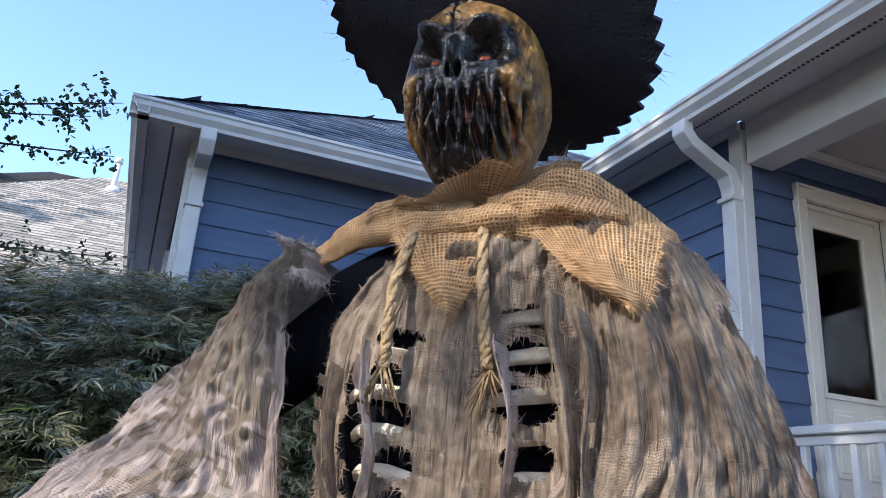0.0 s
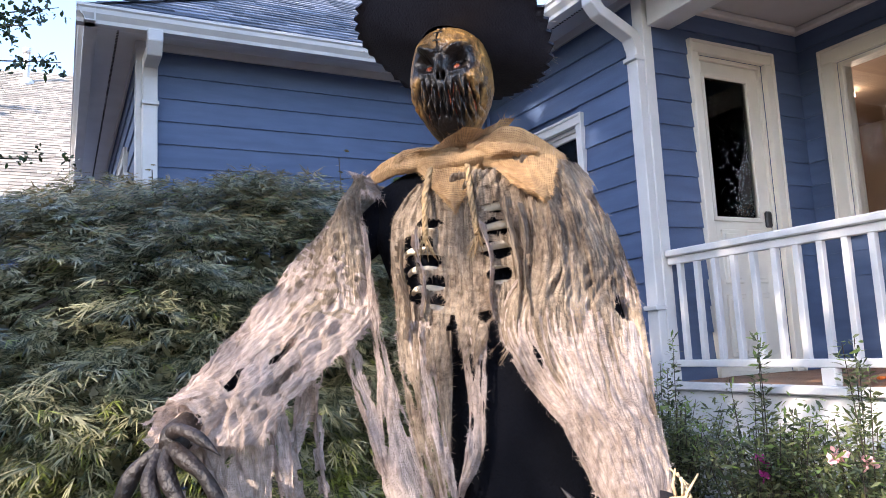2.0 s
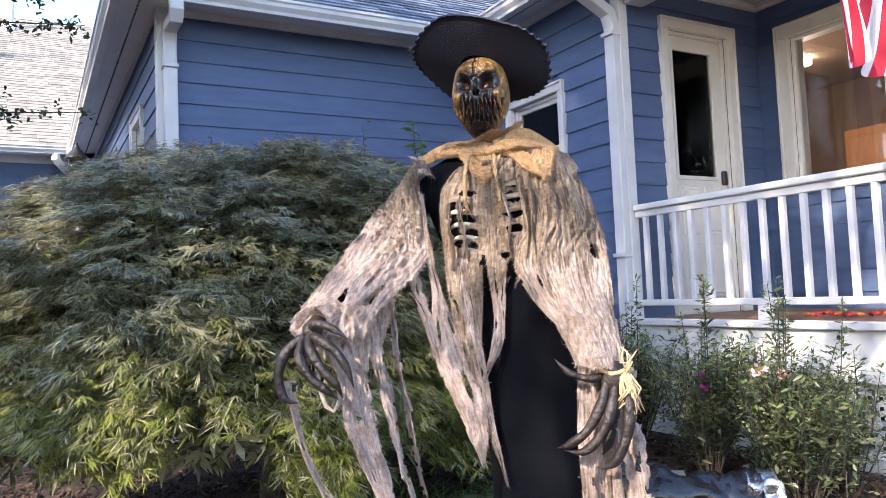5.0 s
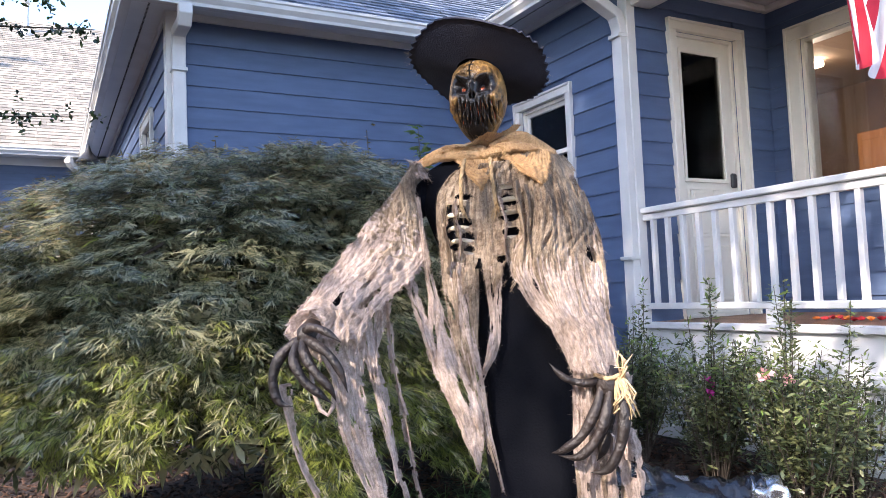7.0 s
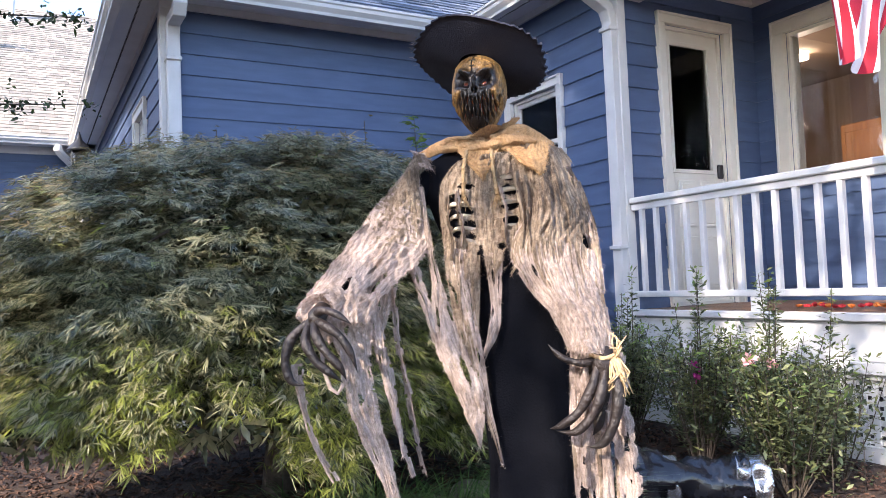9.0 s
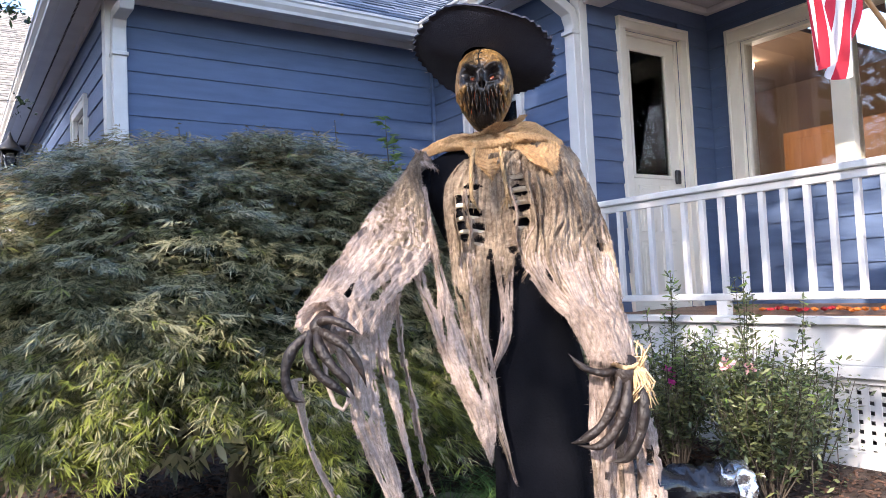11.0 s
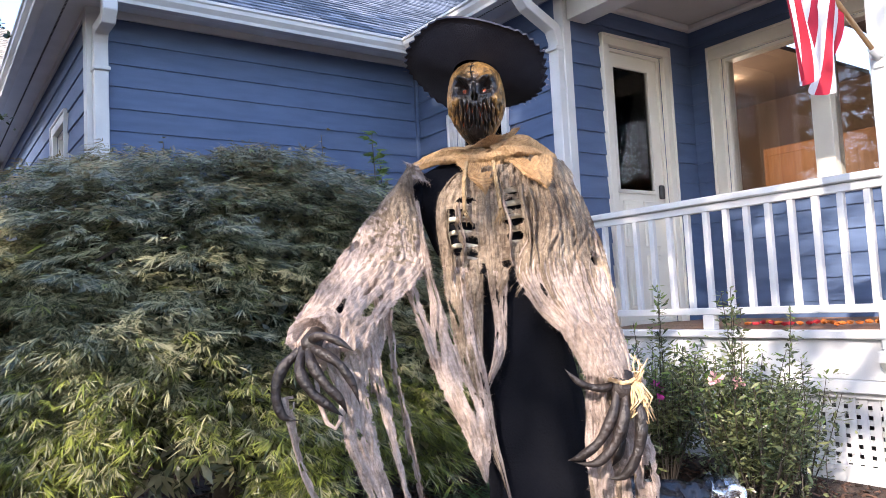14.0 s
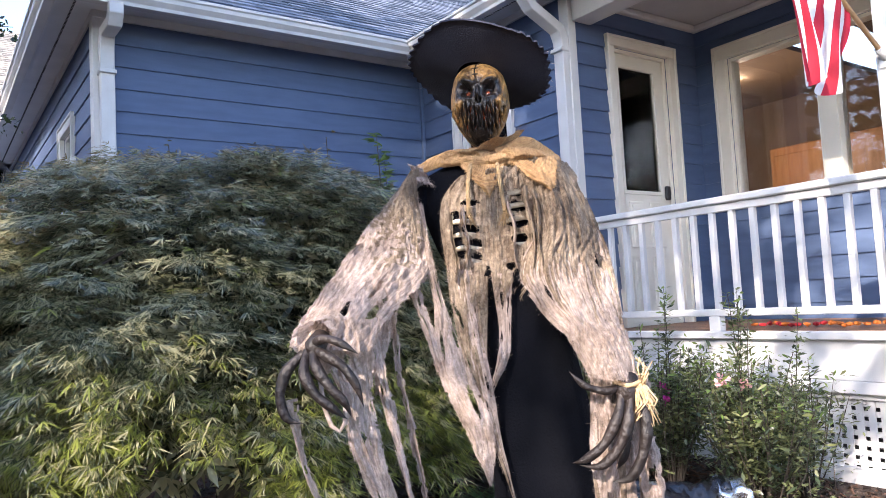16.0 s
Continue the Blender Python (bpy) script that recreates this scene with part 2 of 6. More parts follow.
gutter("gutter_front", prism(gutter_profile(GY, 1), "x", GS, GX + 0.11))
gutter("gutter_wing", prism(gutter_profile(GX, 1), "y", -2.6, GY + 0.005))
gutter("gutter_side", prism(gutter_profile(GS, 1), "y", GY + 0.004, 11.0))
trim("trim_fascia_front", box(GS + 0.12, GX + 0.12, GY + 0.12, GY + 0.14, SOF - 0.03, EAVE_Z + 0.01))
trim("trim_fascia_wing", box(GX + 0.12, GX + 0.14, -2.6, GY + 0.12, SOF - 0.03, EAVE_Z + 0.01))
trim("trim_fascia_side", box(GS + 0.12, GS + 0.14, GY + 0.14, 11.0, SOF - 0.03, EAVE_Z + 0.01))


def squared_tube(points, w, d, bm=None):
    """A rectangular pipe through points: w across (the horizontal normal of its plane), d deep."""
    bm = bm or bmesh.new()
    pts = [Vector(p) for p in points]
    flat = Vector((pts[0].x - pts[-1].x, pts[0].y - pts[-1].y, 0)).normalized()
    side = Vector((-flat.y, flat.x, 0))
    rings = []
    for i, p in enumerate(pts):
        d1 = (pts[min(i + 1, len(pts) - 1)] - p).normalized() if i < len(pts) - 1 else (p - pts[i - 1]).normalized()
        d0 = (p - pts[i - 1]).normalized() if i else d1
        t = (d0 + d1).normalized()
        nrm = side.cross(t).normalized()
        wide = d / 2 / max(0.5, t.dot(d1))
        rings.append([bm.verts.new(p + side * a * w / 2 + nrm * b * wide) for a, b in ((-1, -1), (1, -1), (1, 1), (-1, 1))])
    for r0, r1 in zip(rings, rings[1:]):
        for k in range(4):
            bm.faces.new((r0[k], r0[(k + 1) % 4], r1[(k + 1) % 4], r1[k]))
    bm.faces.new(rings[0][::-1])
    bm.faces.new(rings[-1])
    bmesh.ops.recalc_face_normals(bm, faces=bm.faces[:])
    bmesh.ops.bevel(bm, geom=[e for e in bm.edges], offset=0.006, segments=1, affect="EDGES")
    return bm


def downspout(label, top, wall_pt, foot_z, straps=(2.9, 1.2)):
    t = thing("downspout", wall_pt[0], wall_pt[1], foot_z, label, "downspout")
    off = Vector((wall_pt[0], wall_pt[1], foot_z))
    a, b = Vector(top), Vector(wall_pt)
    run = Vector((b.x - a.x, b.y - a.y, 0))
    pts = [a, a - Vector((0, 0, 0.07)), a - Vector((0, 0, 0.13)) + run * 0.14, b + Vector((0, 0, 0.10)) - run * 0.10, b, b - Vector((0, 0, 0.12)), Vector((b.x, b.y, foot_z))]
    part("pipe", squared_tube([p - off for p in pts], 0.105, 0.078), WHITE, t)
    for z in straps:
        part("strap", box(-0.062, 0.062, -0.062, 0.062, z - foot_z, z - foot_z + 0.03, 0.004), WHITE, t)
    return t


downspout("white square downspout with an elbow beside the porch", (GX + 0.06, 1.96, EAVE_Z - 0.11), (WING_X - 0.055, 1.96, 2.98), GZ)
downspout("white square downspout at the house corner", (SIDE_X + 0.06, GY + 0.06, EAVE_Z - 0.11), (SIDE_X + 0.06, MAIN_Y - 0.085, 3.12), GZ)

# ---- ground ----
bm = bmesh.new()
bmesh.ops.create_grid(bm, x_segments=90, y_segments=90, size=1)
for v in bm.verts:
    x, y = v.co.x, v.co.y
    s = 1 if max(abs(x), abs(y)) < 0.5 else 1 + (max(abs(x), abs(y)) - 0.5) * 60
    v.co = Vector((x * 9 * s, y * 9 * s, GZ + 0.05 * noise.noise(Vector((x * 8, y * 8, 0)))- (0.02 if s > 1 else 0)))
tagged(part("ground", bm, SOIL), "dark brown bark mulch garden bed", "ground", kind="structure")

# ---- roofs ----


def roof_tiles(name, origin, along, up, rows, length, material, label, left=None, right=None, shingle=0.30, expose=0.14):
    """Lapped shingle tabs on a slope: origin at the eave, unit vectors along the eave and up the slope. left(v), right(v): the limits of a course."""
    o, a, u = Vector(origin), Vector(along).normalized(), Vector(up).normalized()
    nrm = a.cross(u).normalized()
    if nrm.z < 0:
        nrm = -nrm
    verts, faces = [], []
    rnd = random.Random(len(name))
    for r in range(rows):
        v = r * expose
        lo, hi = (left(v) if left else 0.0), (right(v) if right else length)
        vt = v + expose * 1.25
        tl, tr = (left(vt) if left else 0.0), (right(vt) if right else length)
        x = lo - rnd.random() * shingle
        while x < hi:
            w = shingle * rnd.choice((0.55, 0.8, 1.0, 1.2))
            x0, x1 = max(x + 0.004, lo), min(x + w, hi)
            if x1 > x0 + 0.01:
                t = 0.012 + 0.006 * rnd.random()
                k = len(verts)
                for px, pv, ph in ((x0, v, t), (x1, v, t), (min(x1, tr), vt, 0.002), (min(max(x0, tl), x1), vt, 0.002), (x0, v, -0.006), (x1, v, -0.006)):
                    verts.append(o + a * px + u * pv + nrm * ph)
                faces += [(k, k + 1, k + 2, k + 3), (k + 4, k + 5, k + 1, k)]
            x += w
    ob = mesh_from(name, verts, faces, material)
    return tagged(ob, label, "roof", kind="structure")


SL = math.hypot(1, PITCH)
main_up, wing_up = Vector((0, 1, PITCH)), Vector((1, 0, PITCH))
ROOF_Y, ROOF_X, ROOF_S = GY + 0.04, GX + 0.04, GS + 0.04
roof_tiles("roof_front", (ROOF_S, ROOF_Y, EAVE_Z - 0.01), (1, 0, 0), main_up, 42, 3, SHINGLE, "blue-grey asphalt shingle hip roof",
           left=lambda v: v / SL, right=lambda v: ROOF_X - ROOF_S + v / SL)
roof_tiles("roof_wing", (ROOF_X, -2.6, EAVE_Z - 0.01), (0, 1, 0), wing_up, 24, 3, SHINGLE, "blue-grey asphalt shingle roof over the porch",
           left=lambda v: 0.0, right=lambda v: ROOF_Y + 2.6 + v / SL)
roof_tiles("roof_side", (ROOF_S, 10.9, EAVE_Z - 0.01), (0, -1, 0), wing_up, 30, 3, SHINGLE, "blue-grey asphalt shingle roof over the side wall",
           left=lambda v: 0.0, right=lambda v: 10.9 - ROOF_Y - v / SL)
roof_tiles("roof_back_wing", (-9.0, 10.55, 3.50), (1, 0, 0), main_up, 53, 3, FARROOF, "tan asphalt shingle roof behind, with sunlight put into its colour",
           left=lambda v: max(0.0, 1.5 + v * 0.75), right=lambda v: 8.9 + v * 0.2, shingle=0.35)
bm = bmesh.new()
for p in ([(-9, 10.58, 3.48), (-0.1, 10.58, 3.48), (1.0, 16.7, 7.5), (-3.0, 16.7, 7.5)], [(ROOF_S, ROOF_Y, 3.42), (2.3, ROOF_Y, 3.42), (6.4, ROOF_Y + 4.9, 6.7), (4.0, ROOF_Y + 4.9, 6.7)],
          [(ROOF_X, -2.6, 3.42), (ROOF_X, ROOF_Y, 3.42), (5.0, ROOF_Y + 2.8, 5.28), (5.0, -2.6, 5.28)]):
    bm.faces.new([bm.verts.new(q) for q in p])
bmesh.ops.solidify(bm, geom=bm.faces[:], thickness=0.02)
tagged(part("roof_deck", bm, DARKVENT), "plain roof boarding under the shingles", "roof", kind="structure")

# hip caps along the corner of the roof
V, F = [], []
hd, hs = Vector((1, 1, PITCH)).normalized(), Vector((1, -1, 0)).normalized()
for k in range(36):
    c = Vector((ROOF_S + 0.0, ROOF_Y + 0.0, EAVE_Z)) + hd * (k * 0.14)
    b0 = len(V)
    for d, h in ((0.0, 0.010), (0.15, 0.005)):
        V += [c + hd * d + hs * -0.07 + Vector((0, 0, h - 0.012)), c + hd * d + Vector((0, 0, h + 0.008)), c + hd * d + hs * 0.07 + Vector((0, 0, h - 0.012))]
    F += [(b0, b0 + 1, b0 + 4, b0 + 3), (b0 + 1, b0 + 2, b0 + 5, b0 + 4)]
tagged(mesh_from("roof_hip_caps", V, F, SHINGLE), "lapped shingle caps along the roof hip", "roof", kind="structure")

# back wing eave
gutter("gutter_back_wing", prism([(p + (10.44 - GY), q + 0.05) for p, q in gutter_profile(GY, 1)], "x", -9.0, SIDE_X - 0.44))
soffit("soffit_back_wing", -9.0, SIDE_X, 10.56, 11.0)
trim("trim_frieze_back_wing", box(-9.0, SIDE_X, 10.968, 11.0, 3.30, 3.42, 0.003))
downspout("white downspout with an elbow on the back wing", (-0.95, 10.52, 3.38), (-0.62, 10.93, 2.95), GZ)

vent = thing("vent_pipe", -1.62, 16.0, 7.1, "white plastic vent pipe standing on the far roof", "vent pipe")
part("pipe", tube([(0, 0, -0.2), (0, 0, 0.70)], 0.06, 12), WHITE, vent)
part("cap", tube([(0, 0, 0.66), (0, 0, 0.78)], 0.085, 12), WHITE, vent)
part("flashing", tube([(0, 0, -0.1), (0, -0.02, 0.10)], [0.26, 0.09], 12), WHITE, vent)

# ---- windows and door ----


def pane(name, x0, x1, y0, y1, z0, z1, parent):
    p = part(name, box(x0, x1, y0, y1, z0, z1), PANE, parent)
    p.visible_shadow = False
    return p


def casing(parent, axis, plane, a0, a1, z0, z1, w=0.09, proud=0.035, material=None, sill=True, head=0.0):
    """Flat boards with an inner bead round a hole, on a wall that looks towards -x or -y."""
    m = material or WHITE

    def bar(n, b0, b1, lo, hi, p0, p1, bev=0.004):
        part(n, box(*((p0, p1, b0, b1) if axis == "x" else (b0, b1, p0, p1)), lo, hi, bev), m, parent)
    f = plane - proud
    bar("casing_side", a0 - w, a0, z0, z1, f, plane + 0.01)
    bar("casing_side", a1, a1 + w, z0, z1, f, plane + 0.01)
    bar("casing_head", a0 - w, a1 + w, z1, z1 + w + head, f - 0.003, plane + 0.01)
    bar("bead_side", a0 - w, a0 - w + 0.022, z0, z1 + w + head, f - 0.014, f + 0.01)
    bar("bead_side", a1 + w - 0.022, a1 + w, z0, z1 + w + head, f - 0.014, f + 0.01)
    bar("bead_head", a0 - w + 0.022, a1 + w - 0.022, z1 + w + head - 0.022, z1 + w + head, f - 0.015, f + 0.01)
    if sill:
        bar("window_sill", a0 - w - 0.02, a1 + w + 0.02, z0 - 0.05, z0, f - 0.03, plane + 0.06)


def jamb(parent, axis, plane, a0, a1, z0, z1, depth=0.13, t=0.03, material=None):
    m = material or WHITE
    for b0, b1, lo, hi in ((a0, a0 + t, z0, z1), (a1 - t, a1, z0, z1), (a0 + t, a1 - t, z1 - t, z1), (a0 + t, a1 - t, z0, z0 + t)):
        p0, p1 = plane + 0.011, plane + depth
        part("window_frame", box(*((p0, p1, b0, b1) if axis == "x" else (b0, b1, p0, p1)), lo, hi, 0.003), m, parent)


# sash window in the wing wall
w1 = thing("window_1", WING_X, 3.08, 1.8, "white double-hung sash window with dark panes", "window", kind="structure")
w1.location = (0, 0, 0)
a0, a1, z0, z1 = WIN_HOLE
casing(w1, "x", WING_X, a0, a1, z0, z1, 0.085)
jamb(w1, "x", WING_X, a0, a1, z0, z1)
mid = 2.21
for n, lo, hi, dx in (("upper_sash", mid - 0.02, z1 - 0.03, 0.045), ("lower_sash", z0 + 0.03, mid + 0.02, 0.075)):
    bm = bmesh.new()
    for b0, b1, c0, c1 in ((a0 + 0.03, a0 + 0.07, lo, hi), (a1 - 0.07, a1 - 0.03, lo, hi), (a0 + 0.07, a1 - 0.07, hi - 0.04, hi), (a0 + 0.07, a1 - 0.07, lo, lo + 0.04)):
        box(WING_X + dx - 0.015, WING_X + dx + 0.012, b0, b1, c0, c1, 0.003, bm)
    sash = part(n, bm, WHITE, w1)
    pane("pane", WING_X + dx, WING_X + dx + 0.003, a0 + 0.07, a1 - 0.07, lo + 0.04, hi - 0.04, sash)

# window in the side wall, with blinds
w2 = tagged(new("window_2"), "white sash window with pale blinds in the side wall", "window", kind="structure")
a0, a1, z0, z1 = SIDE_HOLE
casing(w2, "x", SIDE_X, a0, a1, z0, z1, 0.10)
jamb(w2, "x", SIDE_X, a0, a1, z0, z1)
pane("pane", SIDE_X + 0.05, SIDE_X + 0.053, a0 + 0.03, a1 - 0.03, z0 + 0.03, z1 - 0.03, w2)
bm = bmesh.new()
z = z0 + 0.05
while z < z1 - 0.05:
    box(SIDE_X + 0.07, SIDE_X + 0.09, a0 + 0.04, a1 - 0.04, z, z + 0.035, bm=bm)
    z += 0.045
part("blind", bm, WHITE, w2, "closed white window blind")

# twin picture window on the porch
w3 = tagged(new("window_3"), "large cream-framed twin picture window on the porch", "window", kind="structure")
a0, a1, z0, z1 = BIG_HOLE
casing(w3, "x", BIG_X, a0, a1, z0, z1, 0.12, material=CREAM)
jamb(w3, "x", BIG_X, a0, a1, z0, z1, material=CREAM)
part("mullion", box(BIG_X - 0.03, BIG_X + 0.12, 0.685, 0.835, z0, z1, 0.004), CREAM, w3)
for b0, b1 in ((a0 + 0.03, 0.685), (0.835, a1 - 0.03)):
    pane("pane", BIG_X + 0.05, BIG_X + 0.054, b0, b1, z0 + 0.03, z1 - 0.03, w3)

# glazed porch door
d1 = tagged(new("door_1"), "cream half-glazed porch door, closed, with black hardware", "door", kind="structure")
a0, a1, z0, z1 = DOOR_HOLE
casing(d1, "y", DOOR_Y, a0, a1, z0, z1, 0.09, sill=False, material=CREAM)
jamb(d1, "y", DOOR_Y, a0, a1, z0, z1, material=CREAM)
sx0, sx1, sz0, sz1, sy = a0 + 0.03, a1 - 0.03, z0 + 0.03, z1 - 0.03, DOOR_Y + 0.035
gx0, gx1, gz0, gz1 = sx0 + 0.055, sx1 - 0.115, 1.835, 2.885
bm = bmesh.new()
for x0, x1, c0, c1 in ((sx0, gx0, sz0, sz1), (gx1, sx1, sz0, sz1), (gx0, gx1, gz1, sz1), (gx0, gx1, sz0, gz0)):
    box(x0, x1, sy, sy + 0.045, c0, c1, 0.001, bm)
slab = part("door_leaf", bm, CREAM, d1)
bm = bmesh.new()
for x0, x1, c0, c1 in ((gx0 - 0.02, gx0 + 0.012, gz0 - 0.02, gz1 + 0.02), (gx1 - 0.012, gx1 + 0.02, gz0 - 0.02, gz1 + 0.02), (gx0, gx1, gz1 - 0.012, gz1 + 0.02), (gx0, gx1, gz0 - 0.02, gz0 + 0.012)):
    box(x0, x1, sy - 0.012, sy + 0.01, c0, c1, 0.003, bm)
part("glazing_bead", bm, CREAM, slab)
pane("pane", gx0, gx1, sy + 0.02, sy + 0.024, gz0, gz1, slab)
mx = (sx0 + sx1) / 2
for x0, x1, c0, c1 in ((sx0 + 0.09, mx - 0.03, 0.86, 1.30), (mx + 0.03, sx1 - 0.09, 0.86, 1.30), (sx0 + 0.09, mx - 0.03, 1.37, 1.76), (mx + 0.03, sx1 - 0.09, 1.37, 1.76)):
    bm = box(x0, x1, sy - 0.010, sy + 0.004, c0, c1, 0.008)
    box(x0 + 0.03, x1 - 0.03, sy - 0.016, sy - 0.004, c0 + 0.03, c1 - 0.03, 0.006, bm)
    part("door_panel", bm, CREAM, slab)
part("deadbolt", box(3.715, 3.775, sy - 0.03, sy, 1.78, 1.90, 0.01), BLACK_METAL, d1, "black keypad deadbolt")
bm = tube([(3.745, sy, 1.67), (3.745, sy - 0.02, 1.67), (3.745, sy - 0.045, 1.67), (3.745, sy - 0.06, 1.67), (3.745, sy - 0.085, 1.67)], [0.032, 0.030, 0.012, 0.028, 0.022], 12)
part("door_knob", bm, BLACK_METAL, d1, "round black door knob")

# ---- the rooms behind the glass ----


def room(name, x0, x1, y0, y1, z0, z1, skip, label):
    bm = bmesh.new()
    t = 0.05
    sides = {"-x": (x0 - t, x0, y0, y1, z0, z1), "+x": (x1, x1 + t, y0, y1, z0, z1), "-y": (x0, x1, y0 - t, y0, z0, z1), "+y": (x0, x1, y1, y1 + t, z0, z1),
             "-z": (x0, x1, y0, y1, z0 - t, z0), "+z": (x0, x1, y0, y1, z1, z1 + t)}
    for k, v in sides.items():
        if k not in skip:
            box(*v, bm=bm)
    return tagged(part(name, bm, ROOM), label, "room", kind="structure")


room("room_porch", BIG_X + 0.15, 8.0, -2.6, 1.9, 0.70, 3.9, ("-x", "+y"), "dim brown living room walls behind the picture window")
room("room_hall", 2.82, 8.0, 2.05, 5.0, 0.70, 3.5, ("-y", "-x"), "dim brown hall walls behind the porch door")
room("room_wing", WING_X + 0.16, 2.815, 2.06, 3.95, 0.7, 3.3, ("-x",), "dark room behind the sash window")
room("room_side", SIDE_X + 0.15, 2.4, 4.3, 8.0, 0.0, 3.2, ("-x",), "dim room behind the side window")
cab = thing("cabinet", 7.6, -0.5, 0.7, "orange oak cabinet wall inside the house", "cabinet")
part("body", box(-0.3, 0.3, -2.0, 3.6, 0, 2.02, 0.01), CABINET, cab)
for k in range(6):
    part("door", box(-0.325, -0.302, -1.95 + k * 0.92, -1.07 + k * 0.92, 0.05, 1.92, 0.006), CABINET, cab)
lampob = thing("ceiling_light", 6.5, 3.0, 3.44, "small lit recessed ceiling light inside the house", "lamp")
GLOW = bpy.data.materials.new("lit_lamp")
GLOW.use_nodes = True
GLOW.node_tree.nodes["Principled BSDF"].inputs["Emission Color"].default_value = (1, 0.8, 0.55, 1)
GLOW.node_tree.nodes["Principled BSDF"].inputs["Emission Strength"].default_value = 14
part("bulb", tube([(0, 0, -0.02), (0, 0, 0.03)], 0.07, 14), GLOW, lampob)
lamp2 = new("room_lamp", bpy.data.lights.new("room_lamp", "POINT"))
lamp2.data.energy, lamp2.data.color, lamp2.data.shadow_soft_size = 14, (1, 0.78, 0.55), 0.1
lamp2.location = (5.9, 2.7, 2.5)

# ---- porch ----
RX = 2.69
deck = tagged(part("porch_floor", box(RX - 0.02, BIG_X - 0.02, -2.6, DOOR_Y - 0.012, DECK_Z - 0.08, DECK_Z - 0.022), DECK), "brown painted porch floor boards", "floor", kind="structure")
x = RX - 0.02
while x < BIG_X - 0.03:
    part("floor_board", box(x, min(x + 0.085, BIG_X - 0.02), -2.6, DOOR_Y - 0.014, DECK_Z - 0.022, DECK_Z, 0.002), DECK, deck)
    x += 0.088
trim("trim_porch_edge", box(RX - 0.075, RX - 0.021, -0.30, DOOR_Y - 0.031, DECK_Z - 0.045, DECK_Z + 0.004, 0.006), "white porch floor nosing")
trim("trim_porch_band", box(RX - 0.04, RX + 0.0, -0.30, DOOR_Y - 0.031, 0.47, DECK_Z - 0.046, 0.004), "wide white porch skirt board")
trim("trim_porch_rail_low", box(RX - 0.055, RX - 0.005, -0.30, DOOR_Y - 0.031, 0.40, 0.468, 0.004), "white board above the porch lattice")
tagged(part("porch_ceiling", box(RX + 0.18, BIG_X - 0.013, -2.6, DOOR_Y - 0.013, 3.355, 3.40), CEILING), "white painted porch ceiling", "ceiling", kind="structure")
for n, b in (("trim_crown_door", (RX + 0.18, BIG_X - 0.08, DOOR_Y - 0.08, DOOR_Y - 0.014, 3.30, 3.354)), ("trim_crown_window", (BIG_X - 0.08, BIG_X - 0.014, -2.6, DOOR_Y - 0.014, 3.30, 3.354))):
    trim(n, box(*b, 0.012), "white crown moulding under the porch ceiling")
trim("porch_beam", box(RX - 0.02, RX + 0.18, -2.6, DOOR_Y - 0.031, 3.14, SOF - 0.002, 0.005), "white boxed porch beam", category="beam")

post = thing("porch_post", RX + 0.07, -0.39, GZ, "white square porch post on a broad boxed base", "post")
part("shaft", box(-0.09, 0.09, -0.10, 0.10, 0.8, 3.27, 0.006), WHITE, post)
part("base", box(-0.14, 0.14, -0.15, 0.15, 0.72, 0.98, 0.012), WHITE, post)
part("cap", box(-0.12, 0.12, -0.13, 0.13, 3.15, 3.268, 0.012), WHITE, post)
bm = box(-0.115, 0.115, -0.12, 0.12, 0.0, 0.60, 0.006)
part("pier", bm, WHITE, post)
bm = prism([(-0.115, 0.60), (0.115, 0.60), (0.17, 0.66), (0.17, 0.72), (-0.17, 0.72), (-0.17, 0.66)], "y", -0.15, 0.15)
part("moulding", bm, WHITE, post)

rail = thing("porch_railing", RX, 0.75, DECK_Z, "white painted wooden porch railing with square balusters", "railing")
ra, rb = -0.31 - 0.75, DOOR_Y - 0.031 - 0.75
part("top_rail", box(-0.045, 0.045, ra, rb, 0.805, 0.85, 0.008), WHITE, rail)
part("top_rail_under", box(-0.022, 0.022, ra, rb, 0.755, 0.804, 0.004), WHITE, rail)
part("bottom_rail", box(-0.022, 0.022, ra, rb, 0.095, 0.14, 0.005), WHITE, rail)
part("foot_block", box(-0.03, 0.03, 0.02, 0.10, 0.0, 0.094, 0.004), WHITE, rail)
y = rb - 0.09
base_me = None
while y > ra + 0.03:
    if base_me is None:
        b = part("baluster", box(-0.018, 0.018, -0.018, 0.018, 0.138, 0.758, 0.003), WHITE, rail)
        base_me = b.data
    else:
        b = new("baluster", base_me)
        b.parent = rail
    b.location = (0, y, 0)
    y -= 0.1435

# lattice skirt
lat = thing("porch_lattice", RX, 0.75, GZ, "white square-grid lattice skirt under the porch", "lattice")
la, lb, lz0, lz1 = -0.29 - 0.75, DOOR_Y - 0.04 - 0.75, 0.0, 0.53
for b in ((-0.025, 0.015, la, lb, lz1 - 0.075, lz1), (-0.025, 0.015, la, lb, lz0, lz0 + 0.09), (-0.025, 0.015, la, la + 0.09, lz0 + 0.09, lz1 - 0.075), (-0.025, 0.015, lb - 0.09, lb, lz0 + 0.09, lz1 - 0.075)):
    part("lattice_frame", box(*b, 0.003), WHITE, lat)
y = la + 0.09 + 0.02
while y < lb - 0.1:
    part("lattice_strip", box(-0.008, 0.0, y, y + 0.038, lz0 + 0.088, lz1 - 0.073), WHITE, lat)
    y += 0.064
z = lz0 + 0.10
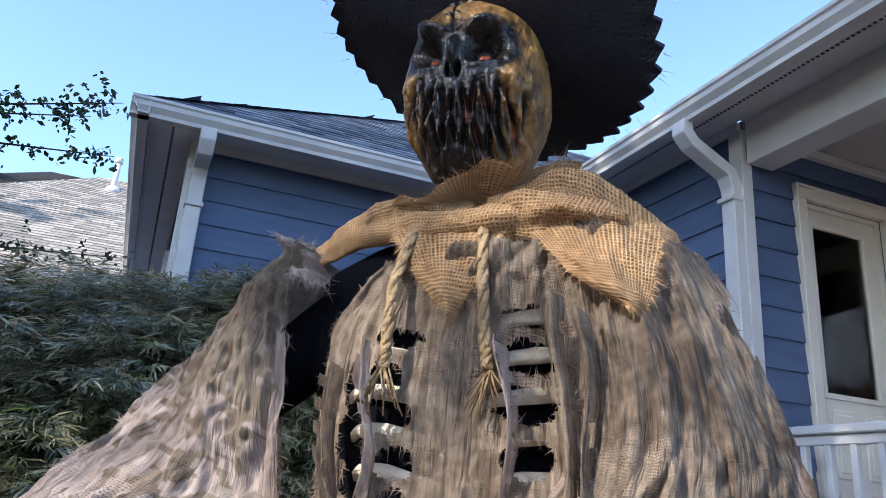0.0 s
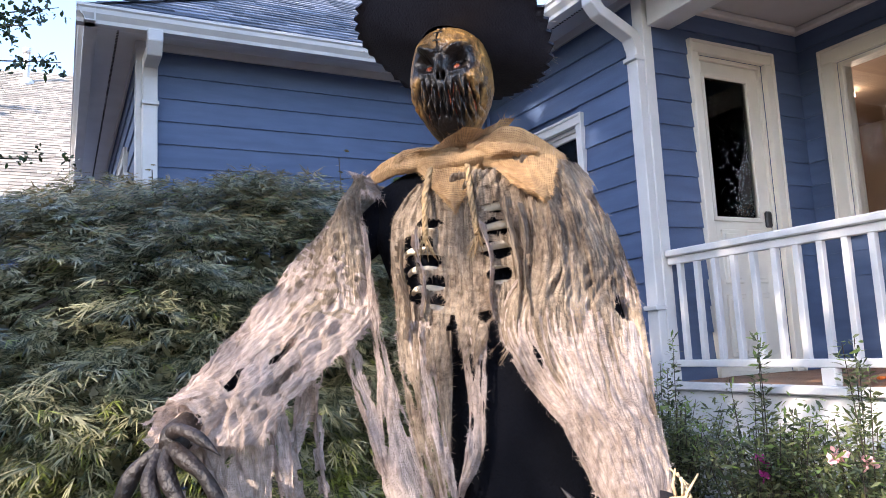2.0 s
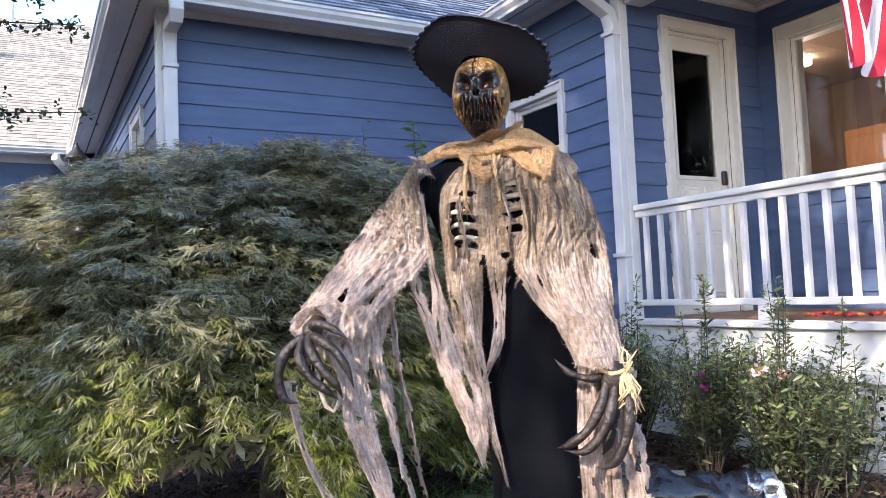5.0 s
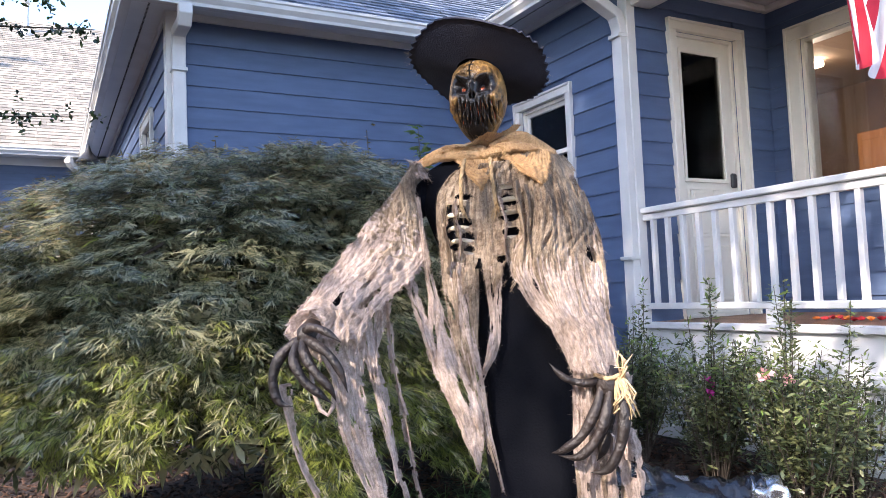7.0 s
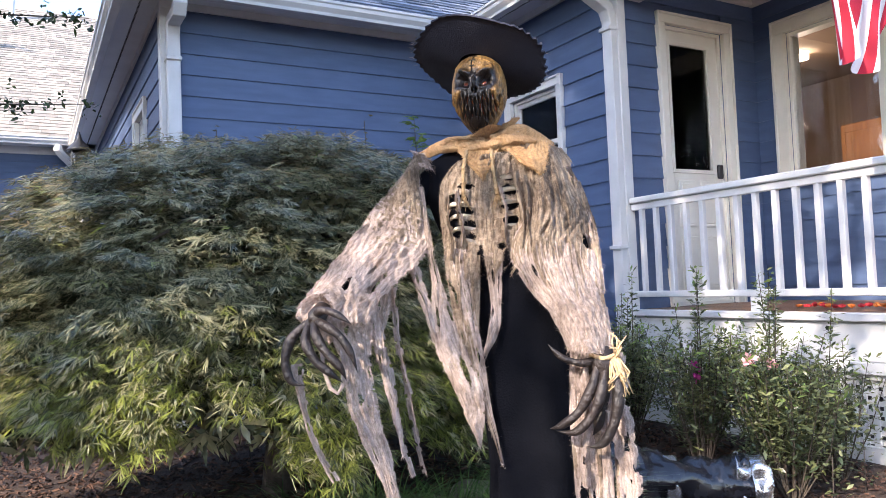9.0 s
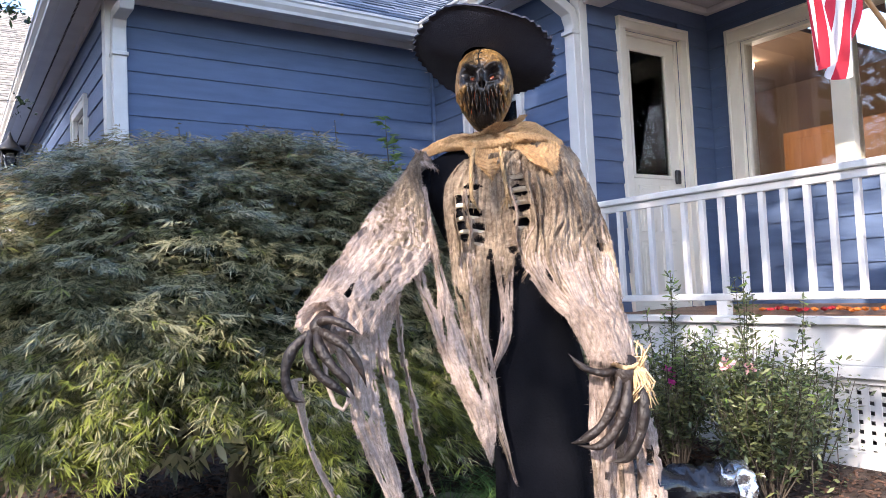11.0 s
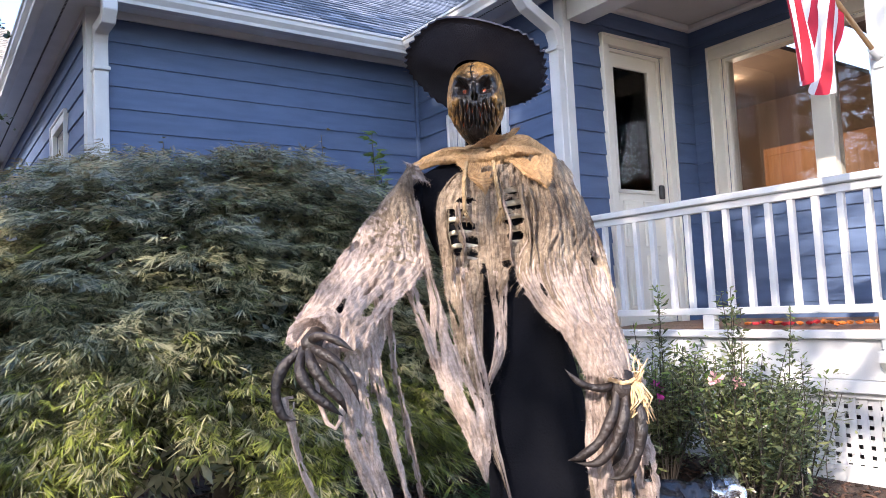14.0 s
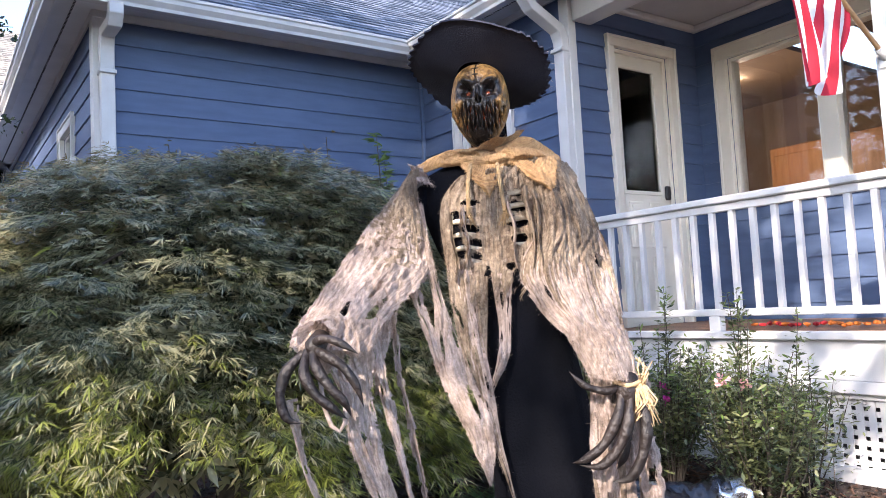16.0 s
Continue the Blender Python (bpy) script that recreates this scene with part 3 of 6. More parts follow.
while z < lz1 - 0.09:
    part("lattice_strip", box(0.0005, 0.008, la + 0.088, lb - 0.088, z, z + 0.030), WHITE, lat)
    z += 0.053
# solid box coloured dark in place of the shade behind the lattice
tagged(part("crawl_space_shade", box(RX + 0.05, BIG_X, -2.6, DOOR_Y - 0.03, GZ - 0.1, DECK_Z - 0.09), DARKVENT), "dark block standing in for the shade under the porch floor", "crawl space", kind="structure")

# pumpkin-coloured garland and cloths lying on the porch boards
ORANGE = mat("orange_cloth", (0.65, 0.16, 0.03), (0.85, 0.30, 0.05), 12, 0.7, 0.4, 120)
RED = mat("red_cloth", (0.42, 0.02, 0.03), (0.60, 0.04, 0.05), 12, 0.7, 0.4, 120)
g = thing("garland", 3.0, 0.0, DECK_Z, "orange and red autumn garland lying on the porch floor", "garland")
rnd = random.Random(4)
for k in range(26):
    t = k / 25
    c = Vector((0.05 * math.sin(t * 17), 0.75 - t * 1.0, 0.02 + 0.012 * rnd.random()))
    bm = bmesh.new()
    bmesh.ops.create_icosphere(bm, subdivisions=1, radius=0.019)
    for v in bm.verts:
        v.co = c + Vector((v.co.x * 1.5, v.co.y * 1.2, v.co.z * 0.7)) * (0.8 + 0.5 * rnd.random())
    part("leaf_tuft", bm, RED if t < 0.45 and k % 3 else ORANGE, g)

# ---- wall lantern on the side wall ----
lan = thing("wall_lantern", -0.80, 7.8, 2.55, "black wrought wall lantern on a scrolled bracket", "lantern")
AMBER = glass_mat("lantern_glass", (0.9, 0.88, 0.8), 0.3)
bm = bmesh.new()
for sx in (-1, 1):
    for sy_ in (-1, 1):
        tube([(sx * 0.06, sy_ * 0.06, 0), (sx * 0.095, sy_ * 0.095, 0.26)], 0.008, 6, bm)
part("cage", bm, BLACK_METAL, lan)
part("glass", tube([(0, 0, 0.0), (0, 0, 0.26)], [0.07, 0.115], 4), AMBER, lan)
part("roof", tube([(0, 0, 0.26), (0, 0, 0.30), (0, 0, 0.40), (0, 0, 0.43), (0, 0, 0.50)], [0.15, 0.13, 0.04, 0.03, 0.008], 8), BLACK_METAL, lan)
part("base", tube([(0, 0, 0.01), (0, 0, -0.05), (0, 0, -0.10)], [0.07, 0.05, 0.01], 8), BLACK_METAL, lan)
pts = [(0.42 - 0.34 * (k / 14) , 0.0, 0.02 + 0.14 * math.sin(k / 14 * 3.3)) for k in range(15)]
bm = tube(pts, 0.013, 6)
tube([(0.30 + 0.09 * math.cos(a), 0, -0.08 + 0.09 * math.sin(a)) for a in (k * 0.5 for k in range(13))], 0.011, 6, bm)
part("bracket", bm, BLACK_METAL, lan)
part("back_plate", box(0.395, 0.42, -0.05, 0.05, -0.2, 0.15, 0.005), BLACK_METAL, lan)

# ---- flag ----
FRED = mat("flag_red", (0.42, 0.012, 0.035), (0.55, 0.02, 0.05), 8, 0.75, 0.2, 250, trans=0.25)
FWHITE = mat("flag_white", (0.72, 0.70, 0.70), (0.82, 0.80, 0.80), 8, 0.75, 0.2, 250, trans=0.25)
flag = thing("flag", 2.66, -0.34, 2.17, "red and white striped flag hanging from an angled wooden pole", "flag")
POLEWOOD = mat("varnished_pole", (0.50, 0.29, 0.11), (0.62, 0.38, 0.16), 10, 0.4, 0.1, 60)
pd = Vector((-0.868, 0, 0.497))
part("pole", tube([pd * 0.0, pd * 1.5], 0.013, 10), POLEWOOD, flag)
bm = tube([pd * -0.04, pd * 0.07], 0.022, 10)
box(0.0, 0.03, -0.03, 0.03, -0.06, 0.05, 0.004, bm)
tube([(0, -0.03, 0), (0, 0.03, 0)], 0.012, 8, bm)
part("bracket", bm, WHITE, flag)
bm = bmesh.new()
cols, rows_ = 60, 26
grid = []
for i in range(cols + 1):
    s = i / cols
    line = []
    for j in range(rows_ + 1):
        t = j / rows_
        top = pd * (0.38 + 0.66 * s)
        fold = math.sin(s * 21 + t * 2.2) * 0.030 * (0.25 + t) + math.sin(s * 7 - 1.0) * 0.03 * t
        drop = (0.42 + 0.30 * s + 0.05 * math.sin(s * 9)) * t
        line.append(bm.verts.new(top + Vector(((s - 0.72) * 0.30 * t ** 1.5 + 0.02 * math.sin(t * 6 + s * 11), fold, -drop))))
    grid.append(line)
for i in range(cols):
    for j in range(rows_):
        f = bm.faces.new((grid[i][j], grid[i + 1][j], grid[i + 1][j + 1], grid[i][j + 1]))
        f.material_index = (i * 13 // cols) % 2
        f.smooth = True
part("cloth", bm, [FRED, FWHITE], flag)

# ---- foliage ----


def leaf_mesh(name, centres, ways, ups, sizes, lobes, material, parent=None, spread=1.0, width=0.10, droop=0.0, seed=1):
    """Many leaves, each a fan of narrow lobes (bent blades of two quads)."""
    rs = np.random.RandomState(seed)
    n = len(centres)
    c, w, u = (np.asarray(a, float) for a in (centres, ways, ups))
    w /= np.linalg.norm(w, axis=1, keepdims=True)
    sd = np.cross(w, u)
    sd /= np.linalg.norm(sd, axis=1, keepdims=True) + 1e-9
    nm = np.cross(sd, w)
    size = np.asarray(sizes, float)[:, None]
    V, F = [], []
    off = 0
    for k in range(lobes):
        a = (k - (lobes - 1) / 2) / max(1, (lobes - 1) / 2) * spread if lobes > 1 else 0.0
        a = a + rs.normal(0, 0.10 if lobes < 6 else 0.26, (n, 1))
        d = w * np.cos(a) + sd * np.sin(a)
        x = np.cross(d, nm)
        ln = size * (1 - 0.35 * np.abs(a) / max(spread, 0.1)) * rs.uniform(0.8 if lobes < 6 else 0.45, 1.15, (n, 1))
        hw = size * width * 0.5
        bend = np.array([[0, 0, -1]]) * (droop * ln) - nm * 0.08 * ln
        p0, p1, p2 = c, c + d * ln * 0.55 + bend * 0.3, c + d * ln + bend
        quad = np.stack([p0 - x * hw * 0.3, p0 + x * hw * 0.3, p1 + x * hw, p1 - x * hw, p2], 1).reshape(-1, 3)
        V.append(quad)
        i = off + np.arange(n)[:, None] * 5
        F.append((i + np.array([[0, 1, 2, 3]]), i + np.array([[3, 2, 4]])))
        off += n * 5
    V = np.concatenate(V)
    q = np.concatenate([f[0] for f in F])
    t = np.concatenate([f[1] for f in F])
    me = bpy.data.meshes.new(name)
    me.vertices.add(len(V))
    me.vertices.foreach_set("co", V.astype(np.float32).ravel())
    me.loops.add(len(q) * 4 + len(t) * 3)
    me.loops.foreach_set("vertex_index", np.concatenate([q.ravel(), t.ravel()]).astype(np.int32))
    me.polygons.add(len(q) + len(t))
    starts = np.concatenate([np.arange(len(q)) * 4, len(q) * 4 + np.arange(len(t)) * 3]).astype(np.int32)
    me.polygons.foreach_set("loop_start", starts)
    me.update(calc_edges=True)
    me.materials.append(material)
    ob = new(name, me)
    if parent:
        ob.parent = parent
    return ob


MAPLE = mat("laceleaf_green", (0.068, 0.082, 0.044), (0.40, 0.385, 0.22), 2.2, 0.27, 0.0, 30, island=1.1, trans=0.45, spec=1.0)
# yellower green that paints sunlight onto the maple's lower leaves
MAPLE_SUNLIT = mat("laceleaf_sunlit_green", (0.085, 0.105, 0.026), (0.30, 0.34, 0.07), 2.6, 0.32, 0.0, 30, island=0.75, trans=0.5, spec=0.7)
MAPLE_DRY = mat("laceleaf_dry_tips", (0.22, 0.17, 0.07), (0.36, 0.27, 0.13), 4, 0.6, 0, 40, island=0.5, trans=0.3)
BARK = mat("grey_brown_bark", (0.035, 0.026, 0.02), (0.10, 0.08, 0.06), 14, 0.9, 0.8, 60)
AZ_LEAF = mat("azalea_leaf", (0.045, 0.066, 0.028), (0.21, 0.23, 0.095), 5, 0.38, 0, 40, island=0.6, trans=0.3, spec=0.6)
AZ_NEW = mat("azalea_young_leaf", (0.14, 0.22, 0.05), (0.26, 0.34, 0.09), 5, 0.45, 0, 40, island=0.6, trans=0.4)
TREE_LEAF = mat("tree_leaf", (0.02, 0.035, 0.015), (0.06, 0.09, 0.03), 4, 0.45, 0, 40, island=0.6, trans=0.3)
GRASS = mat("strap_grass", (0.03, 0.07, 0.02), (0.13, 0.22, 0.06), 6, 0.4, 0, 40, island=0.6, trans=0.3)
PINK = mat("pale_pink_petal", (0.75, 0.38, 0.42), (0.85, 0.55, 0.56), 20, 0.6, 0, 60, trans=0.3)
MAGENTA = mat("magenta_petal", (0.55, 0.04, 0.32), (0.70, 0.10, 0.45), 20, 0.6, 0, 60, trans=0.3)

# weeping laceleaf maple: a low mound of cascading tiers
rs = np.random.RandomState(7)
MC = np.array([-0.24, 1.555, 0.03])
maple = thing("laceleaf_maple", MC[0], MC[1], GZ, "wide weeping laceleaf maple mound with fine green leaves", "shrub")


def mound(th, el):
    """The mound's outline: a point for an angle round it and a height angle."""
    lump = 1 + 0.06 * np.sin(3 * th + 1) * np.cos(el) + 0.05 * np.sin(7 * th + 4 * el) + 0.03 * np.sin(13 * th - 6 * el)
    rx, ry, rz = 1.95 * lump, 1.30 * lump, 1.77 * (1 + 0.02 * np.sin(5 * th + 2))
    return np.stack([rx * np.cos(th) * np.cos(el) ** 0.8, ry * np.sin(th) * np.cos(el) ** 0.8, rz * np.sin(el)], -1)


CC, WW, UU, SS = [], [], [], []
for k in range(3600):                       # each a flat feathery spray, the sprays lying in tiers
    th = rs.uniform(-math.pi, math.pi) if k % 4 == 0 else rs.uniform(-math.pi * 1.08, 0.10)
    sn = rs.uniform(0.05, 1.0) ** 0.85
    if k >= 3300:
        th, sn = rs.uniform(-math.pi, math.pi), rs.uniform(0.93, 1.0)
    wave = 1.3 * math.sin(th * 3) + 0.8 * math.sin(th * 7 + 1)
    tier = round(sn * 8 + wave + rs.normal(0, 0.2))
    sn = sn if k >= 3300 else 0.5 * sn + 0.5 * min(1.0, max(0.05, (tier - wave) / 8))
    el = math.asin(min(0.999, sn))
    depth = rs.uniform(0.70, 0.92) if k % 3 == 0 else rs.uniform(0.92, 1.0)
    p = mound(np.array(th), np.array(el)) * depth
    out = np.array([math.cos(th), math.sin(th) * 1.2, 0.0])
    out /= np.linalg.norm(out)
    lat = np.array([-out[1], out[0], 0.0])
    fall = 0.10 + 0.50 * (1 - math.sin(el)) ** 1.4
    turn = rs.normal(0, 0.55)
    way = out * math.cos(turn) + lat * math.sin(turn)
    side = np.array([-way[1], way[0], 0.0])
    ln, half = rs.uniform(0.20, 0.36), rs.uniform(0.07, 0.13)
    for j in range(27):
        t, w = rs.rand(), rs.uniform(-1, 1)
        w *= 1 - 0.6 * t
        q = p + way * ((t - 0.5) * ln) + side * (w * half) + np.array([0, 0, -fall * ln * t * (0.5 + 0.7 * t) - 0.03 * abs(w)]) + rs.normal(0, 1, 3) * np.array([0.010, 0.010, 0.007])
        if q[2] + MC[2] < (0.46 if q[0] < -0.3 else 0.30) + 0.08 * math.sin(q[0] * 9) + 0.10 * rs.rand():
            continue
        d = way + side * (w * 0.9 + rs.normal(0, 0.25)) + np.array([0, 0, -fall * (0.3 + 0.8 * t) + rs.normal(0, 0.10)])
        CC.append(q)
        WW.append(d)
        UU.append(out * (0.30 + 0.55 * math.sin(el)) + np.array([0, 0, 1.0]) + rs.normal(0, 0.28, 3))
        SS.append(rs.uniform(0.05, 0.10))
CC = np.array(CC) + np.array([0, 0, MC[2] - GZ])
WW, UU, SS = np.array(WW), np.array(UU), np.array(SS)
sunlit = rs.rand(len(CC)) < 0.75 * np.clip((1.05 - CC[:, 2]) / 0.5, 0.04, 1)      # sun on the low skirt put into leaf colour
leaf_mesh("crown", CC[~sunlit], WW[~sunlit], UU[~sunlit], SS[~sunlit], 6, MAPLE, maple, 0.75, 0.050, 0.10, 3)
leaf_mesh("young_foliage", CC[sunlit], WW[sunlit], UU[sunlit], SS[sunlit], 6, MAPLE_SUNLIT, maple, 0.75, 0.052, 0.12, 4)
top = [i for i in range(len(CC)) if CC[i][2] > 1.35 and rs.rand() < 0.06 + 0.5 * (CC[i][2] - 1.35)]
leaf_mesh("dry_foliage", CC[top] + np.array([0, 0, 0.012]), np.array(WW)[top] + np.array([0, 0, 0.25]), np.array(UU)[top], np.array(SS)[top] * 0.9, 6, MAPLE_DRY, maple, 0.9, 0.06, 0.1, 5)
m = 16000                                   # the shaded older leaves within
th, el = rs.uniform(-math.pi, math.pi, m), np.arcsin(rs.uniform(0.16, 0.98, m))
inner = mound(th, el) * rs.uniform(0.66, 0.86, m)[:, None] + np.array([0, 0, MC[2] - GZ])
inner = inner[inner[:, 2] > 0.5]
leaf_mesh("inner_foliage", inner, rs.normal(0, 1, inner.shape) + np.array([0, 0, -0.3]), rs.normal(0, 1, inner.shape), rs.uniform(0.08, 0.13, len(inner)), 3, MAPLE, maple, 0.7, 0.22, 0.1, 6)
part("trunk", tube([(0, 0, -0.05), (0.03, -0.02, 0.35), (-0.04, 0.02, 0.7), (0.02, 0, 1.0)], [0.09, 0.075, 0.06, 0.05], 10), BARK, maple)
for k in range(26):
    th = rs.uniform(-math.pi, math.pi)
    el = rs.uniform(0.25, 1.3)
    e = mound(np.array(th), np.array(el)) * 0.93 + np.array([0, 0, MC[2] - GZ])
    h = rs.uniform(0.4, 1.0)
    a = Vector((0, 0, h))
    mid_ = Vector((e[0] * 0.5, e[1] * 0.5, max(e[2], h) * 0.55 + 0.45 * e[2] + 0.06)) + Vector(rs.normal(0, 0.05, 3))
    part("limb", tube([a, a.lerp(mid_, 0.5) + Vector(rs.normal(0, 0.04, 3)), mid_, mid_.lerp(Vector(e), 0.55) + Vector((0, 0, 0.04)), Vector(e)], [0.032, 0.026, 0.018, 0.011, 0.004], 6), BARK, maple)
# two upright shoots of another plant above the mound
for px, py, pz, hgt, c in ((0.50, 1.24, 1.61, 0.32, AZ_NEW), (0.56, 1.27, 1.59, 0.22, AZ_NEW), (-0.56, 1.28, 1.61, 0.20, MAPLE_DRY), (0.18, 1.19, 1.67, 0.22, MAPLE_DRY)):
    sp = thing("leafy_shoot", px, py, pz - 0.25, "thin upright shoot rising above the maple mound", "shoot")
    part("stem", tube([(0, 0, 0), (0.01, 0, hgt * 0.6), (0.0, 0.01, hgt + 0.22)], [0.005, 0.004, 0.002], 5), BARK, sp)
    m = 22 if c is AZ_NEW else 8
    pc = np.stack([rs.normal(0, 0.012, m), rs.normal(0, 0.012, m), np.linspace(0.25, hgt + 0.24, m)], 1)
    pw = np.stack([rs.normal(0, 1, m), rs.normal(0, 1, m), rs.uniform(0.0, 0.6, m)], 1)
    leaf_mesh("foliage", pc, pw, np.tile([0, 0, 1.0], (m, 1)) + rs.normal(0, 0.2, (m, 3)), rs.uniform(0.05, 0.08, m) * (1 if c is AZ_NEW else 0.35), 5, c, sp, 0.9, 0.22, 0.1, 8)

# azaleas along the porch
AZ = [(1.99, 1.30, 0.52), (2.13, 0.81, 0.50), (1.84, 0.56, 0.55), (2.01, 0.23, 0.52), (1.81, -0.01, 0.45), (2.27, 0.06, 0.40), (2.33, 1.65, 0.50)]
for k, (ax, ay, ah) in enumerate(AZ):
    az = thing("azalea", ax, ay, GZ, "airy azalea bush with small green leaves before the lattice", "shrub", "azaleas along the porch")
    bm = bmesh.new()
    C2, W2, S2, T2 = [], [], [], []
    for b in range(32):
        th, rr = rs.uniform(0, 6.28), rs.uniform(0.05, 0.30)
        tall = ah * rs.uniform(0.75, 1.25) + 0.12
        if b < 2:
            rr, tall = rs.uniform(0.02, 0.16), ah + rs.uniform(0.30, 0.62)
        e = Vector((rr * math.cos(th), rr * math.sin(th) * 1.1, tall))
        m1 = Vector((e.x * 0.6, e.y * 0.6, tall * 0.5)) + Vector(rs.normal(0, 0.02, 3))
        tube([(0.03 * math.cos(th), 0.03 * math.sin(th), -0.02), m1, e], [0.0045, 0.003, 0.0015], 5, bm, cap=False)
        m = int(tall * 170)
        for j in range(m):
            t = rs.uniform(0.30, 1.0) if b >= 2 else rs.uniform(0.25, 1.0)
            q = m1.lerp(e, (t - 0.5) * 2) if t > 0.5 else Vector((0, 0, 0)).lerp(m1, t * 2)
            spreadr = 0.045 if b >= 2 else 0.014
            C2.append(np.array(q) + rs.normal(0, spreadr, 3))
            W2.append(np.array([rs.normal(0, 1), rs.normal(0, 1), rs.uniform(0.1, 0.9)]))
            S2.append(rs.uniform(0.034, 0.064))
            T2.append(t)
    C2, W2, S2, T2 = map(np.array, (C2, W2, S2, T2))
    young = (T2 > 0.93) & (rs.rand(len(T2)) < 0.55)
    U2 = np.tile([0, 0, 1.0], (len(C2), 1)) + rs.normal(0, 0.4, (len(C2), 3))
    tagged(part("branching", bm, BARK, az), kind="stuff")
    leaf_mesh("foliage", C2[~young], W2[~young], U2[~young], S2[~young], 1, AZ_LEAF, az, 0, 0.27, 0.05, 10 + k)
    leaf_mesh("young_foliage", C2[young], W2[young], U2[young], S2[young], 1, AZ_NEW, az, 0, 0.26, 0.0, 30 + k)
    for fx, fy, fz, c in ((1.80, 0.545, 0.50, MAGENTA), (1.79, 0.53, 0.44, MAGENTA), (1.755, 0.155, 0.55, PINK), (1.78, 0.05, 0.54, PINK)):
        if min(AZ, key=lambda a: (a[0] - fx) ** 2 + (a[1] - fy) ** 2) == (ax, ay, ah):
            m = 16
            pc = np.tile([fx - ax, fy - ay, fz - GZ], (m, 1)) + rs.normal(0, 0.012, (m, 3))
            leaf_mesh("blossom", pc, rs.normal(0, 1, (m, 3)), rs.normal(0, 1, (m, 3)), np.full(m, 0.036), 1, c, az, 0, 0.9, 0, 50)

# low seedlings and ground cover near the bed's front edge
for k, (px, py) in enumerate(((-0.55, 0.55), (-0.75, 0.95), (1.55, 0.05), (1.75, -0.25), (2.15, -0.15))):
    sd_ = thing("seedling", px, py, GZ, "small leafy green seedling in the mulch", "seedling", "seedlings in the mulch")
    m = 40
    pc = np.stack([rs.normal(0, 0.05, m), rs.normal(0, 0.05, m), rs.uniform(0.02, 0.24, m)], 1)
    pw = np.stack([rs.normal(0, 1, m), rs.normal(0, 1, m), rs.uniform(0, 0.6, m)], 1)
    leaf_mesh("foliage", pc, pw, np.tile([0, 0, 1.0], (m, 1)) + rs.normal(0, 0.3, (m, 3)), rs.uniform(0.03, 0.05, m), 1, AZ_NEW if k < 2 else AZ_LEAF, sd_, 0, 0.4, 0.1, 60 + k)
    part("stem", tube([(0, 0, -0.02), (0.01, 0, 0.24)], [0.004, 0.002], 5), BARK, sd_)

# clumps of strap-leaved grass
for k, (gx, gy, gr) in enumerate(((0.11, 0.30, 0.22), (0.41, 0.10, 0.20), (-0.14, 0.44, 0.16), (0.71, 0.45, 0.18), (-0.38, 0.50, 0.18))):
    m = 330
    a = rs.uniform(0, 6.28, m)
    r = np.sqrt(rs.uniform(0, 1, m)) * gr
    pc = np.stack([gx + r * np.cos(a), gy + r * np.sin(a), np.full(m, GZ + 0.02)], 1)
    V, F = [], []
    for j in range(m):
        d = Vector((math.cos(a[j]) + rs.normal(0, 0.5), math.sin(a[j]) + rs.normal(0, 0.5), 0)).normalized()
        ln, w_ = rs.uniform(0.24, 0.50), rs.uniform(0.003, 0.0055)
        sdv = Vector((-d.y, d.x, 0)) * w_
        p = Vector(pc[j])
        rise = rs.uniform(0.5, 1.0)
        b0 = len(V)
        for s in range(5):
            t = s / 4
            q = p + d * (ln * (0.25 * t + 0.55 * t * t)) + Vector((0, 0, ln * rise * (1.5 * t - 0.85 * t * t)))
            V += [q - sdv * (1 - t * 0.9), q + sdv * (1 - t * 0.9)]
        F += [(b0 + 2 * s, b0 + 2 * s + 1, b0 + 2 * s + 3, b0 + 2 * s + 2) for s in range(4)]
    tagged(mesh_from("grass_clump", V, F, GRASS), "clump of arching dark green strap grass", "grass", "grass clumps", kind="stuff")

# bark chips on the soil
V, F = [], []
for k in range(15000):
    x, y = (rs.uniform(-3.2, 2.6), rs.uniform(-0.9, 3.9))
    c = Vector((x, y, GZ + 0.05 * noise.noise(Vector((x / 9 * 8, y / 9 * 8, 0))) + 0.004 + 0.008 * rs.rand()))
    e = Euler((rs.normal(0, 0.35), rs.normal(0, 0.35), rs.uniform(0, 6.28))).to_matrix()
    l_, w_, h_ = rs.uniform(0.008, 0.030), rs.uniform(0.004, 0.010), rs.uniform(0.002, 0.005)
    b0 = len(V)
    V += [c + e @ Vector(q) for q in ((-l_, -w_, -h_), (l_, -w_ * 0.6, -h_), (l_ * 0.8, w_, -h_), (-l_ * 0.9, w_ * 0.7, -h_), (-l_ * 0.9, -w_ * 0.8, h_), (l_ * 0.8, -w_ * 0.5, h_), (l_ * 0.7, w_ * 0.8, h_), (-l_ * 0.8, w_ * 0.5, h_))]
    F += [(b0 + 4, b0 + 5, b0 + 6, b0 + 7), (b0, b0 + 1, b0 + 5, b0 + 4), (b0 + 1, b0 + 2, b0 + 6, b0 + 5), (b0 + 2, b0 + 3, b0 + 7, b0 + 6), (b0 + 3, b0, b0 + 4, b0 + 7)]
tagged(mesh_from("bark_mulch", V, F, CHIP), "loose reddish-brown bark chips covering the bed", "mulch", kind="stuff")

